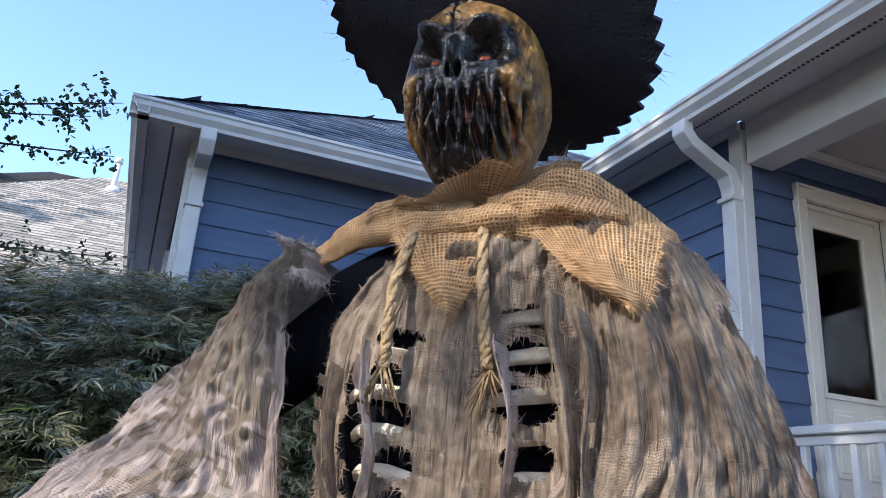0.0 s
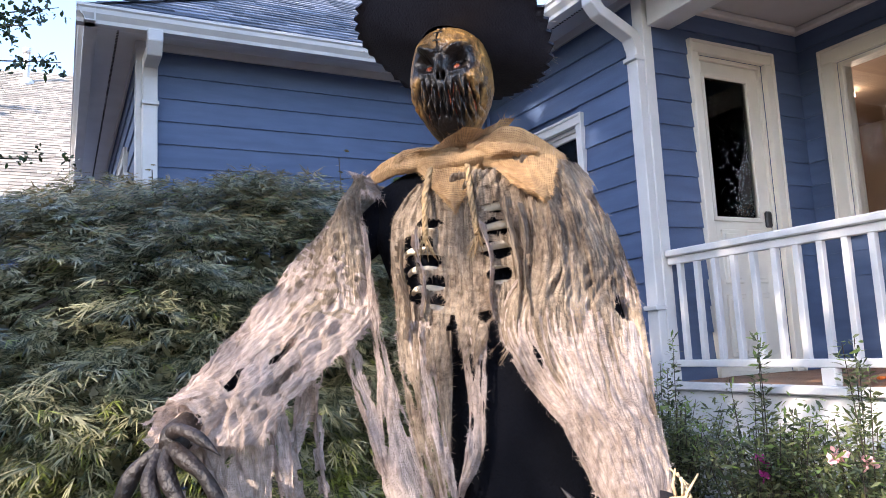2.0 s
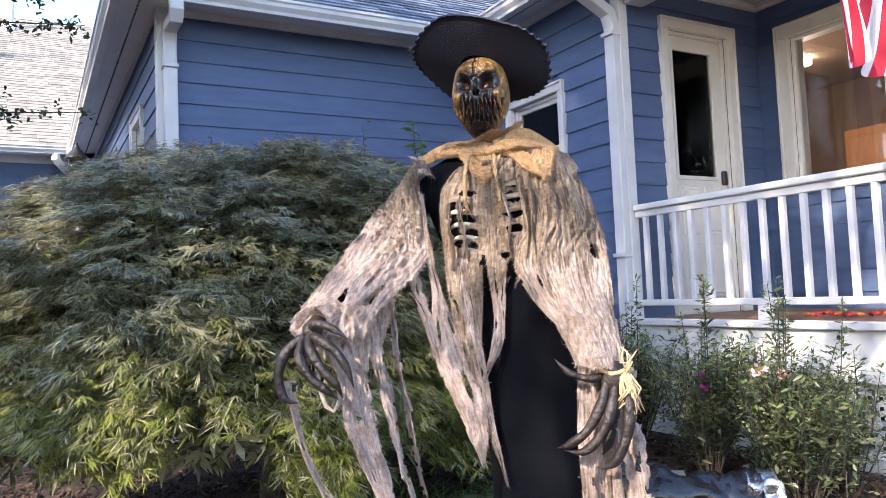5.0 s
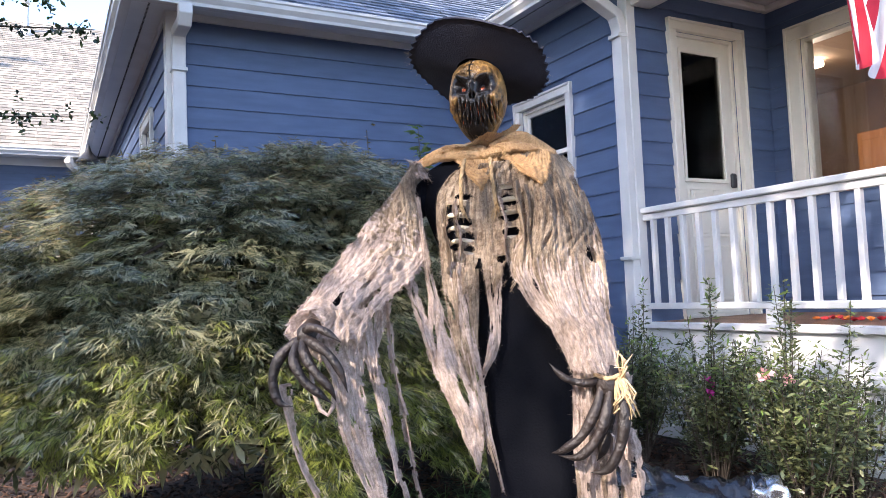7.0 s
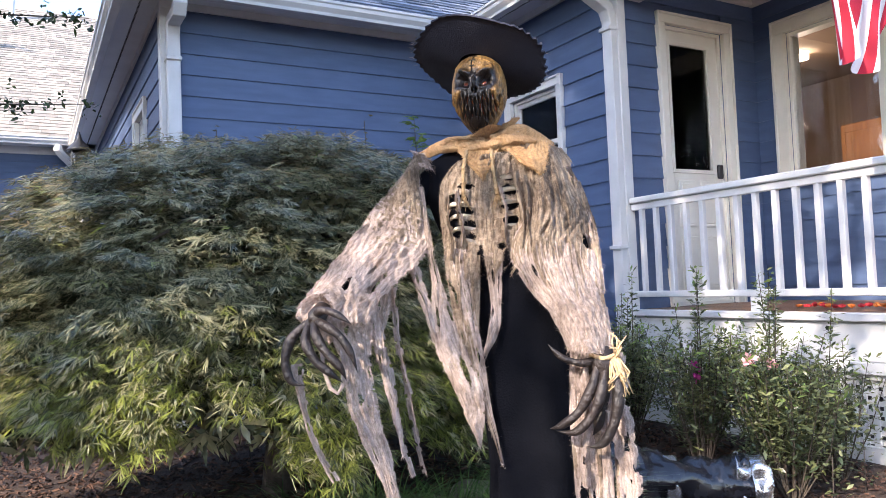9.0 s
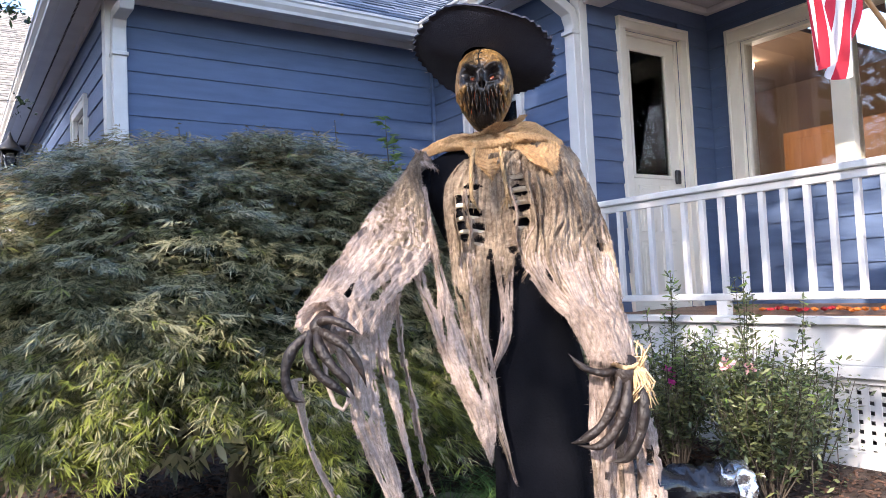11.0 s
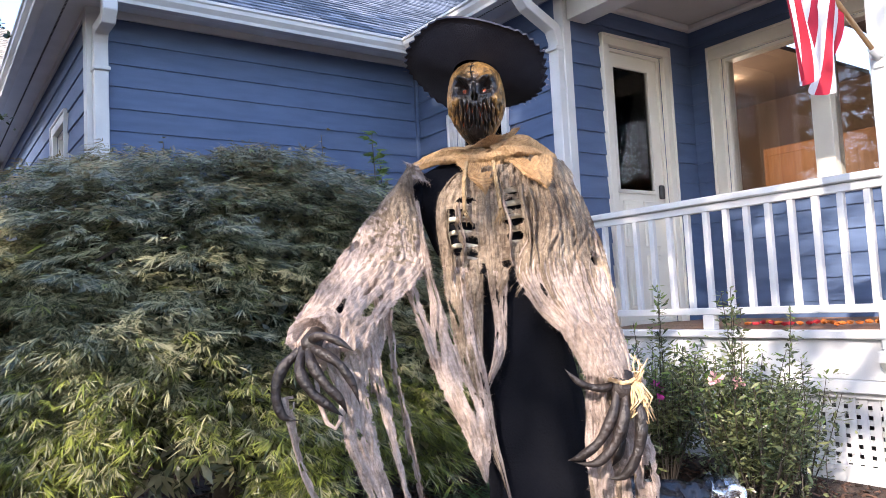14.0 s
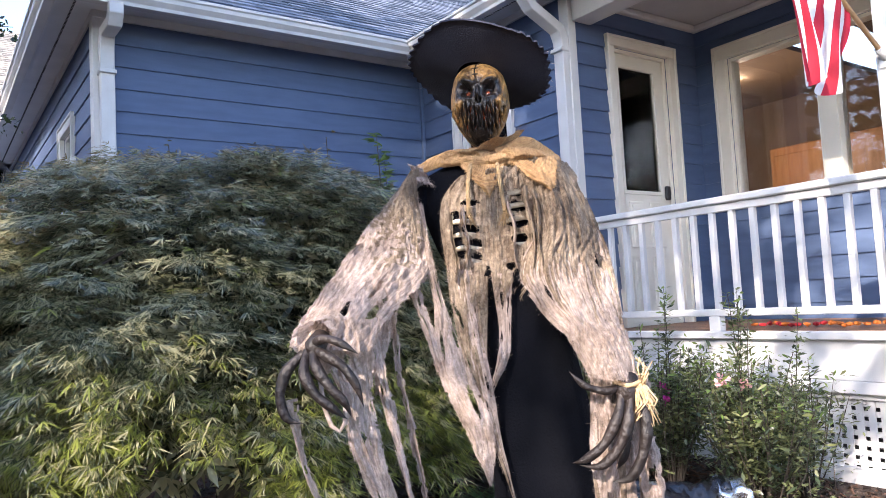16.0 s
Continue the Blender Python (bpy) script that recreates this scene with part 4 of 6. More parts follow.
# edging stones under the maple
STONE = mat("grey_stone", (0.16, 0.14, 0.12), (0.30, 0.27, 0.24), 8, 0.9, 0.7, 50)
for k, (px, py, r) in enumerate(((-0.35, 0.62, 0.10), (-0.02, 0.72, 0.12), (0.28, 0.75, 0.10), (0.55, 0.85, 0.11), (-0.70, 0.75, 0.09), (0.9, 0.8, 0.10))):
    bm = bmesh.new()
    bmesh.ops.create_icosphere(bm, subdivisions=3, radius=r)
    for v in bm.verts:
        f = 1 + 0.25 * noise.noise(v.co * 9 + Vector((k * 3, 0, 0)))
        v.co = Vector((v.co.x * 1.3 * f, v.co.y * f, max(v.co.z * 0.62 * f, -0.4 * r)))
    for f in bm.faces:
        f.smooth = True
    st = tagged(part("edging_stone", bm, STONE), "rough grey edging stone half sunk in mulch", "stone", "edging stones")
    st.location = (px, py, GZ + 0.3 * r)

# stuffed black bag with silver tape
PLASTIC = mat("black_plastic_film", (0.010, 0.010, 0.012), (0.02, 0.02, 0.024), 10, 0.16, 0.5, 26, spec=0.6)
FOIL = mat("silver_tape", (0.55, 0.56, 0.58), (0.72, 0.73, 0.75), 14, 0.25, 0.6, 40, metal=0.9)


def sack(profile, seed, crease=0.10):
    """A crumpled closed skin round a line of (point, radius)."""
    bm = bmesh.new()
    rings, n = [], 28
    pts = [Vector(p) for p, r in profile]
    fine = []
    for (p, r), (q, s) in zip(profile, profile[1:]):
        for k in range(7):
            t = k / 7
            fine.append((Vector(p).lerp(Vector(q), t), r + (s - r) * t))
    fine.append((Vector(profile[-1][0]), profile[-1][1]))
    d = (pts[-1] - pts[0]).normalized()
    a, b = d.orthogonal().normalized(), None
    b = d.cross(a)
    for p, r in fine:
        ring = []
        for k in range(n):
            w = a * math.cos(6.2832 * k / n) + b * math.sin(6.2832 * k / n)
            x = p + w * r
            f = abs(noise.noise(x * 11 + Vector((seed, 0, 0)))) * 2 + 0.6 * abs(noise.noise(x * 27 + Vector((0, seed, 0))))
            x = p + w * r * (1 + crease - crease * 2.2 * f)
            x.z = max(x.z, GZ - 0.037)
            ring.append(bm.verts.new(x))
        rings.append(ring)
    for r0, r1 in zip(rings, rings[1:]):
        for k in range(n):
            bm.faces.new((r0[k], r0[(k + 1) % n], r1[(k + 1) % n], r1[k])).smooth = True
    bm.faces.new(rings[0][::-1])
    bm.faces.new(rings[-1])
    return bm


bag = thing("stuffed_bag", 0.068, 0.015, 0.042, "stuffed black plastic bag bound with silver tape on the mulch", "bag")
part("bag", sack([((0.72, 0.42, -0.02), 0.03), ((0.80, 0.34, 0.02), 0.15), ((0.95, 0.20, 0.03), 0.15), ((1.08, 0.11, 0.02), 0.11), ((1.24, 0.0, 0.01), 0.10), ((1.36, -0.08, 0.02), 0.11)], 3, 0.2), PLASTIC, bag)
part("tape", sack([((1.05, 0.13, 0.02), 0.118), ((1.10, 0.095, 0.02), 0.112)], 5, 0.05), FOIL, bag, "crumpled silver tape band")
part("tape", sack([((1.30, -0.04, 0.02), 0.115), ((1.42, -0.12, 0.02), 0.10), ((1.44, -0.135, 0.02), 0.04)], 8, 0.26), FOIL, bag, "crumpled silver tape end")

# unseen tree off to the side, added to throw dappled shade over the bed
tree = thing("yard_tree", -5.95, -1.55, GZ, "tall unseen tree with dark small leaves, added for its dappled shade", "tree")
bm = bmesh.new()
tube([(0, 0, -0.1), (0.1, 0.05, 2.5), (0.0, 0.2, 5.5), (0.2, 0.1, 9.0)], [0.26, 0.21, 0.14, 0.05], 12, bm)
TC, TW, TS = [], [], []
SUN_WAY, TREE = Vector((math.sin(radians(SUN_AZ)) * math.cos(radians(SUN_EL)), math.cos(radians(SUN_AZ)) * math.cos(radians(SUN_EL)), math.sin(radians(SUN_EL)))), Vector((-5.95, -1.55, GZ))
GAPS = [(Vector((-1.40, 0.55, 0.55)), 0.36), (Vector((-0.65, 0.42, 0.5)), 0.26), (Vector((-0.95, 0.75, 1.40)), 0.36), (Vector((-1.55, 1.0, 1.15)), 0.34), (Vector((1.9, 0.2, 0.45)), 0.30), (Vector((-0.52, -0.45, 1.02)), 0.10)]     # holes cut in the crown along sun rays, to light these spots
for k in range(155):
    th = rs.uniform(0, 6.28)
    h = rs.uniform(4.4, 9.0)
    ln = rs.uniform(1.4, 3.4)
    a = Vector((0.08, 0.1, h))
    e = a + Vector((math.cos(th) * ln, math.sin(th) * ln, ln * rs.uniform(0.1, 0.6)))
    mm = a.lerp(e, 0.5) + Vector((0, 0, 0.15))
    tube([a, mm, e], [0.05, 0.03, 0.006], 6, bm, cap=False)
    for j in range(26):
        t = rs.uniform(0.35, 1.05)
        q = a.lerp(e, t) + Vector(rs.normal(0, 0.20, 3))
        tw = Vector(rs.normal(0, 1, 3)).normalized() * rs.uniform(0.15, 0.35)
        if any((q + TREE - g).cross(SUN_WAY).length < r for g, r in GAPS):
            continue
        for s in range(9):
            TC.append(q + tw * (s / 9) + Vector(rs.normal(0, 0.02, 3)))
            TW.append(rs.normal(0, 1, 3))
            TS.append(rs.uniform(0.085, 0.13))
part("trunk", bm, BARK, tree)
leaf_mesh("crown", TC, TW, rs.normal(0, 1, (len(TC), 3)), TS, 1, TREE_LEAF, tree, 0, 0.5, 0.05, 77)

# unseen copy, added to keep the sun off the front wall
copy_thing(tree, pose(-7.7, 1.7, GZ, 0, 0, 130))

# unseen leaf bank, added to darken the pane reflections and the porch
V, F = [], []
wr = random.Random(5)
for k in range(5200):
    a = wr.uniform(2.15, 4.35)
    r = wr.uniform(15.0, 18.5)
    h = wr.uniform(0.0, 1.0) * (5.2 + 4.8 * max(0.0, min(1.0, (3.15 - a) * 4)) + 1.2 * math.sin(a * 9) + 0.9 * math.sin(a * 23))
    c = Vector((r * math.cos(a), r * math.sin(a) - 1.0, GZ + h))
    e = Euler((wr.uniform(-0.9, 0.9), wr.uniform(-0.9, 0.9), wr.uniform(0, 6.28))).to_matrix()
    w = wr.uniform(0.16, 0.45)
    b0 = len(V)
    V += [c + e @ Vector(q) * w for q in ((-1, 0, 0.1), (-0.3, -0.6, 0), (0.9, -0.2, 0.1), (1, 0.3, -0.1), (0.1, 0.7, 0.15))]
    F.append((b0, b0 + 1, b0 + 2, b0 + 3, b0 + 4))
tagged(mesh_from("far_woods", V, F, TREE_LEAF), "unseen dark green leaf bank added for the panes to mirror", "woods", kind="stuff")

# a second tree beside the house, of which one bough reaches in before the sky
tree2 = thing("side_tree", -4.6, 5.2, GZ, "leafy tree beside the house with slender boughs", "tree")
bm = bmesh.new()
tube([(0, 0, -0.1), (0.05, 0, 1.8), (0.0, 0.1, 3.6), (0.1, 0.1, 5.6)], [0.18, 0.14, 0.10, 0.03], 10, bm)
TC, TW, TS = [], [], []
ends = [((0, 0, 2.3), (3.82, 0.4, 2.98)), ((0, 0, 2.9), (3.68, -0.8, 3.86)), ((0, 0.05, 3.1), (3.70, -0.8, 3.42)), ((0, 0, 3.0), (3.5, -0.9, 3.65))]
ends += [((0, 0.05, h), (math.cos(th) * ln, math.sin(th) * ln, h + 0.5)) for h, th, ln in ((rs.uniform(2.0, 5), rs.uniform(1.2, 5.0), rs.uniform(1, 1.9)) for _ in range(26))]
for k, (a, e) in enumerate(ends):
    a, e = Vector(a), Vector(e)
    mm = a.lerp(e, 0.55) + Vector((0, 0, 0.12))
    tube([a, mm, e], [0.03, 0.014, 0.003], 6, bm, cap=False)
    for j in range(48 if k < 4 else 22):
        t = rs.uniform(0.55, 1.0) if k < 4 else rs.uniform(0.3, 1.0)
        q = (a.lerp(mm, t / 0.55) if t < 0.55 else mm.lerp(e, (t - 0.55) / 0.45)) + Vector(rs.normal(0, 0.05 if k < 4 else 0.16, 3))
        tw = Vector(rs.normal(0, 1, 3)).normalized() * rs.uniform(0.08, 0.2)
        for s in range(7):
            TC.append(q + tw * (s / 7) + Vector(rs.normal(0, 0.012, 3)))
            TW.append(rs.normal(0, 1, 3))
            TS.append(rs.uniform(0.045, 0.08))
part("trunk", bm, BARK, tree2)
leaf_mesh("crown", TC, TW, rs.normal(0, 1, (len(TC), 3)), TS, 1, TREE_LEAF, tree2, 0, 0.5, 0.05, 78)

# ---- the scarecrow figure ----


def math_node(nt, op, a, b=None, c=None):
    n = nt.nodes.new("ShaderNodeMath")
    n.operation = op
    for k, v in enumerate((a, b, c)):
        if v is None:
            continue
        if isinstance(v, (int, float)):
            n.inputs[k].default_value = v
        else:
            nt.links.new(v, n.inputs[k])
    return n.outputs[0]


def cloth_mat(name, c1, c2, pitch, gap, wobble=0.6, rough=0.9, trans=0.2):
    """Loose plain weave laid by the sheet's own lengths: two sets of threads, uneven, with gaps between them."""
    m = mat(name, c1, c2, 11, rough, 0.0, 90, trans=trans, stain=0.7)
    nt = m.node_tree
    n, l = nt.nodes, nt.links
    out = n["Material Output"]
    old = out.inputs[0].links[0].from_socket
    uv = n.new("ShaderNodeUVMap")
    uv.uv_map = "weave"
    nz = n.new("ShaderNodeTexNoise")
    nz.inputs["Scale"].default_value, nz.inputs["Detail"].default_value = 90, 3
    l.new(uv.outputs[0], nz.inputs[0])
    sep, shift = n.new("ShaderNodeSeparateXYZ"), n.new("ShaderNodeSeparateColor")
    l.new(uv.outputs[0], sep.inputs[0])
    l.new(nz.outputs["Color"], shift.inputs[0])
    threads = []
    for k in (0, 1):
        moved = math_node(nt, "MULTIPLY_ADD", shift.outputs[k], wobble * pitch * 6, sep.outputs[k])
        wave = math_node(nt, "SINE", math_node(nt, "MULTIPLY", moved, 6.2832 / pitch))
        threads.append(math_node(nt, "MULTIPLY_ADD", wave, 0.5, 0.5))
    thick = math_node(nt, "MAXIMUM", threads[0], threads[1])
    patch = n.new("ShaderNodeTexNoise")
    patch.inputs["Scale"].default_value, patch.inputs["Detail"].default_value = 26, 3
    l.new(uv.outputs[0], patch.inputs[0])
    level = math_node(nt, "MULTIPLY_ADD", patch.outputs[0], 0.35, thick)
    rg = n.new("ShaderNodeMapRange")
    rg.inputs[1].default_value, rg.inputs[2].default_value = gap + 0.10, gap + 0.25
    l.new(level, rg.inputs[0])
    bp = n.new("ShaderNodeBump")
    bp.inputs["Strength"].default_value, bp.inputs["Distance"].default_value = 0.7, pitch * 0.6
    l.new(thick, bp.inputs["Height"])
    if pitch < 0.003:                              # crinkled along the hang
        mp, cr, bc = n.new("ShaderNodeMapping"), n.new("ShaderNodeTexNoise"), n.new("ShaderNodeBump")
        mp.inputs["Scale"].default_value = (170, 24, 1)
        cr.inputs["Scale"].default_value, cr.inputs["Detail"].default_value = 1.0, 5
        l.new(uv.outputs[0], mp.inputs[0])
        l.new(mp.outputs[0], cr.inputs[0])
        bc.inputs["Strength"].default_value, bc.inputs["Distance"].default_value = 1.0, 0.012
        l.new(cr.outputs[0], bc.inputs["Height"])
        l.new(bc.outputs[0], bp.inputs["Normal"])
        # shading of the crinkle's hollows, multiplied into the colour
        crease_shade, shade = n.new("ShaderNodeMix"), n.new("ShaderNodeMapRange")
        crease_shade.data_type, crease_shade.blend_type = "RGBA", "MULTIPLY"
        crease_shade.inputs[0].default_value = 1.0
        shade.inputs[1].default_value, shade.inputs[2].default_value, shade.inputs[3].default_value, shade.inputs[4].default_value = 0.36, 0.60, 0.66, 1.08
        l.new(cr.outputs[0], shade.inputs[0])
        l.new(n["Principled BSDF"].inputs["Base Color"].links[0].from_socket, crease_shade.inputs[6])
        l.new(shade.outputs[0], crease_shade.inputs[7])
        l.new(crease_shade.outputs[2], n["Principled BSDF"].inputs["Base Color"])
    l.new(bp.outputs[0], n["Principled BSDF"].inputs["Normal"])
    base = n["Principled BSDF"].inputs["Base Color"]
    # depth between threads painted too: base colour darker where the weave is thin
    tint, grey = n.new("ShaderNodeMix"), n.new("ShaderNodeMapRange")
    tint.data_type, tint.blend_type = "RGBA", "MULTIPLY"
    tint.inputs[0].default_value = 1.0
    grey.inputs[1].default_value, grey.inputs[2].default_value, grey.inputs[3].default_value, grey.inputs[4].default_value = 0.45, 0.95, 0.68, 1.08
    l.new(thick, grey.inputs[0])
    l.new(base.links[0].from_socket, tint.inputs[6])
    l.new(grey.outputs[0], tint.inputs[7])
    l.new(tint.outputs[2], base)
    tp, ms = n.new("ShaderNodeBsdfTransparent"), n.new("ShaderNodeMixShader")
    l.new(rg.outputs[0], ms.inputs[0])
    l.new(tp.outputs[0], ms.inputs[1])
    l.new(old, ms.inputs[2])
    l.new(ms.outputs[0], out.inputs[0])
    return m


def mask_mat():
    """Latex with a smoky paint laid by the mask's own paint values, worn to gold on the raised parts, rust in the slits."""
    m = mat("aged_gold_latex", (0.085, 0.046, 0.018), (0.43, 0.245, 0.080), 30, 0.36, 0.5, 85, stain=0.8)
    nt = m.node_tree
    n, l = nt.nodes, nt.links
    b = n["Principled BSDF"]
    col = b.inputs["Base Color"].links[0].from_socket
    nz = n.new("ShaderNodeTexNoise")
    nz.inputs["Scale"].default_value, nz.inputs["Detail"].default_value = 42, 5
    tc = n.new("ShaderNodeTexCoord")
    l.new(tc.outputs["Object"], nz.inputs[0])
    for name, c, lo, hi in (("paint", (0.010, 0.007, 0.006, 1), 0.56, 0.98), ("ember", (0.26, 0.055, 0.018, 1), 0.88, 1.15)):
        at = n.new("ShaderNodeAttribute")
        at.attribute_name = name
        rg = n.new("ShaderNodeMapRange")
        rg.inputs[1].default_value, rg.inputs[2].default_value = lo, hi
        l.new(math_node(nt, "MULTIPLY_ADD", nz.outputs[0], 0.75, at.outputs["Fac"]), rg.inputs[0])
        mx = n.new("ShaderNodeMix")
        mx.data_type = "RGBA"
        l.new(rg.outputs[0], mx.inputs[0])
        l.new(col, mx.inputs[6])
        mx.inputs[7].default_value = c
        col = mx.outputs[2]
    l.new(col, b.inputs["Base Color"])
    return m


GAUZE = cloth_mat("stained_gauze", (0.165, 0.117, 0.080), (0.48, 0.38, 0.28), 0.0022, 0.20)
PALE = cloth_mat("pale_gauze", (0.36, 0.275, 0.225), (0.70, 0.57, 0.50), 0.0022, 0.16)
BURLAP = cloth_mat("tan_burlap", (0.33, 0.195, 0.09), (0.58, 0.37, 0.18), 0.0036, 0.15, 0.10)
ROPE = mat("hemp_rope", (0.25, 0.165, 0.08), (0.41, 0.29, 0.155), 40, 0.9, 0.9, 130)
ROBE = mat("black_robe_cloth", (0.0022, 0.0027, 0.0042), (0.0055, 0.006, 0.0085), 7, 0.95, 0.3, 160, spec=0.04)
HAT = mat("black_felt", (0.026, 0.028, 0.043), (0.044, 0.047, 0.068), 9, 0.9, 0.5, 240, spec=0.2)
MASK = mask_mat()
MASK_DARK = mat("smoke_black_latex", (0.008, 0.006, 0.005), (0.035, 0.024, 0.016), 20, 0.38, 0.8, 75)
EMBER = mat("rust_orange_paint", (0.22, 0.045, 0.012), (0.42, 0.11, 0.03), 30, 0.5, 0.5, 90)
CLAW = mat("dark_brown_claw", (0.007, 0.005, 0.0045), (0.022, 0.015, 0.013), 22, 0.55, 0.8, 60)
BONE = mat("bone_paint", (0.50, 0.42, 0.30), (0.72, 0.66, 0.55), 24, 0.7, 0.5, 80)
RAFFIA = mat("straw_raffia", (0.34, 0.235, 0.12), (0.56, 0.42, 0.25), 30, 0.8, 0.6, 120)
FMATS = [GAUZE, PALE, BURLAP, ROPE, ROBE, HAT, MASK, MASK_DARK, EMBER, CLAW, BONE, RAFFIA]
fr = random.Random(11)
fig = bmesh.new()
WEAVE, PAINT, EMB = fig.loops.layers.uv.new("weave"), fig.verts.layers.float.new("paint"), fig.verts.layers.float.new("ember")
FC, FU, FF = Vector((-0.132, -0.508, 0.036)), Vector((0.75, -0.66, 0)).normalized(), Vector((-0.66, -0.75, 0)).normalized()


def L(u, f, z):
    """From the figure's own right, forward and height to the world."""
    return FC + FU * u + FF * f + Vector((0, 0, z))


def setmat(before, mi):
    for f in list(fig.faces)[before:]:
        f.material_index = mi
        f.smooth = True


def ftube(pts, radii, mi, sides=8):
    fig.faces.ensure_lookup_table()
    b = len(fig.faces)
    tube([L(*p) for p in pts], radii, sides, fig)
    setmat(b, mi)


def lerp_list(keys, t):
    """Piecewise line through (t, value...) rows."""
    for a, b in zip(keys, keys[1:]):
        if t <= b[0]:
            k = (t - a[0]) / (b[0] - a[0])
            return [p + (q - p) * max(0, min(1, k)) for p, q in zip(a[1:], b[1:])]
    return list(keys[-1][1:])


def cloth(fn, nu, nv, mi, keep=None, fray=0.5, length=0.018, wrinkle=0.008, seed=0, grain=(16, 16, 3.5)):
    """A sheet in the figure's frame: fn(s, t) gives (u, f, z); keep(s, t) leaves out holes; loose threads stand along the edges."""
    g, made = {}, []
    for i in range(nu + 1):
        for j in range(nv + 1):
            s, t = i / nu, j / nv
            u, f, z = fn(s, t)
            q = Vector((u * grain[0] + seed, f * grain[1], z * grain[2]))
            d = noise.noise(q) + 0.5 * noise.noise(q * 2.7) + 0.32 * noise.noise(q * 6.1)
            if callable(mi) or mi < 2:                # fine pleats along the hang
                d += 0.55 * noise.noise(Vector((u * 85 + seed, f * 85, z * 6))) + 0.4 * abs(noise.noise(Vector((u * 150, f * 150 + seed, z * 14))))
            g[i, j] = (u + wrinkle * 0.5 * noise.noise(q * 1.7 + Vector((7, 0, 0))), f + wrinkle * 1.6 * d, z + wrinkle * 0.4 * d)
    wide = sum((Vector(g[i + 1, nv // 2]) - Vector(g[i, nv // 2])).length for i in range(nu)) / nu
    tall = sum((Vector(g[nu // 2, j + 1]) - Vector(g[nu // 2, j])).length for j in range(nv)) / nv
    vs = {}

    def vert(k):
        if k not in vs:
            vs[k] = fig.verts.new(L(*g[k]))
        return vs[k]
    for i in range(nu):
        for j in range(nv):
            if keep and not keep((i + 0.5) / nu, (j + 0.5) / nv):
                continue
            f = fig.faces.new((vert((i, j)), vert((i + 1, j)), vert((i + 1, j + 1)), vert((i, j + 1))))
            f.material_index, f.smooth = (mi((i + 0.5) / nu, (j + 0.5) / nv) if callable(mi) else mi), True
            for lp, (a, b) in zip(f.loops, ((i, j), (i + 1, j), (i + 1, j + 1), (i, j + 1))):
                lp[WEAVE].uv = (a * wide + seed, b * tall)
            made.append(f)
    edges = [e for e in {e for f in made for e in f.edges} if len(e.link_faces) == 1]
    edges.sort(key=lambda e: (e.verts[0].co.x, e.verts[0].co.z, e.verts[1].co.y))
    for e in edges:
        c = e.link_faces[0].calc_center_median()
        a, b = e.verts[0].co.copy(), e.verts[1].co.copy()
        for _ in range(4):
            if fr.random() < fray:
                p = a.lerp(b, fr.random())
                d = (p - c).normalized() + Vector((fr.gauss(0, 0.35), fr.gauss(0, 0.35), fr.gauss(-0.25, 0.35)))
                tip = p + d * length * 0.7 * fr.uniform(0.2, 1.2) ** 1.5
                w = (b - a).normalized() * 0.0004
                f = fig.faces.new((fig.verts.new(p - w), fig.verts.new(p + w), fig.verts.new(tip)))
                f.material_index = 1 if callable(mi) else mi


def ragged(x, seed, amp=1.0):
    return amp * (noise.noise(Vector((x * 9, seed, 0))) + 0.6 * noise.noise(Vector((x * 31, seed, 3))))


def ribbon(p0, p1, width, mi, sag=0.03, seed=0, twist=0.6, nu=9, taper=0.5, f_bulge=0.0):
    """A torn strip of cloth hanging from p0 to p1."""
    a, b = Vector(p0), Vector(p1)
    n = max(14, int((a - b).length * 100))

    def fn(s, t):
        c = a.lerp(b, t) + Vector((0.6 * sag * math.sin(t * 3.1) + 0.004 * math.sin(t * 8 + seed), f_bulge * math.sin(t * 3.1), -sag * math.sin(t * 3.14) * 0.4))
        w = width * 1.15 * (1 - taper * t) * (1 + 0.55 * ragged(t + seed, seed + 5))
        ang = twist * math.sin(t * 5 + seed)
        o = (s - 0.5) * w
        return (c.x + o * math.cos(ang), c.y + o * math.sin(ang) + 0.015 * math.sin(s * 6 + seed), c.z + 0.1 * o)
    cloth(fn, nu, n, mi, lambda s, t: noise.noise(Vector((s * 5 + seed, t * 7, seed))) < 0.34 and abs(s - 0.5) < 0.5 + 0.3 * ragged(t * 2, seed), 0.30, 0.014, 0.005, seed)


# robe: black torso, skirt and sleeves
rows = [(1.365, -0.02, 0.08, 0.06), (1.33, -0.03, 0.19, 0.070), (1.22, -0.035, 0.190, 0.085), (1.11, -0.02, 0.165, 0.09), (1.03, 0.005, 0.145, 0.10), (0.92, 0.03, 0.13, 0.10), (0.70, 0.06, 0.135, 0.11), (0.45, 0.09, 0.15, 0.12), (0.15, 0.11, 0.17, 0.14), (-0.14, 0.12, 0.19, 0.15)]
rows = [(-a, *r) for a, *r in rows]


def robe(s, t):
    z = 1.37 - 1.51 * t
    c, w, d = lerp_list(rows, -z)
    a = s * 2 * math.pi
    fold = 1 + (0.10 * math.sin(a * 6 + 2 * z) + 0.05 * math.sin(a * 11 + 1)) * max(0, min(1, (0.95 - z) * 1.6))
    return (c + w * math.cos(a) * fold, d * math.sin(a) * fold, z)


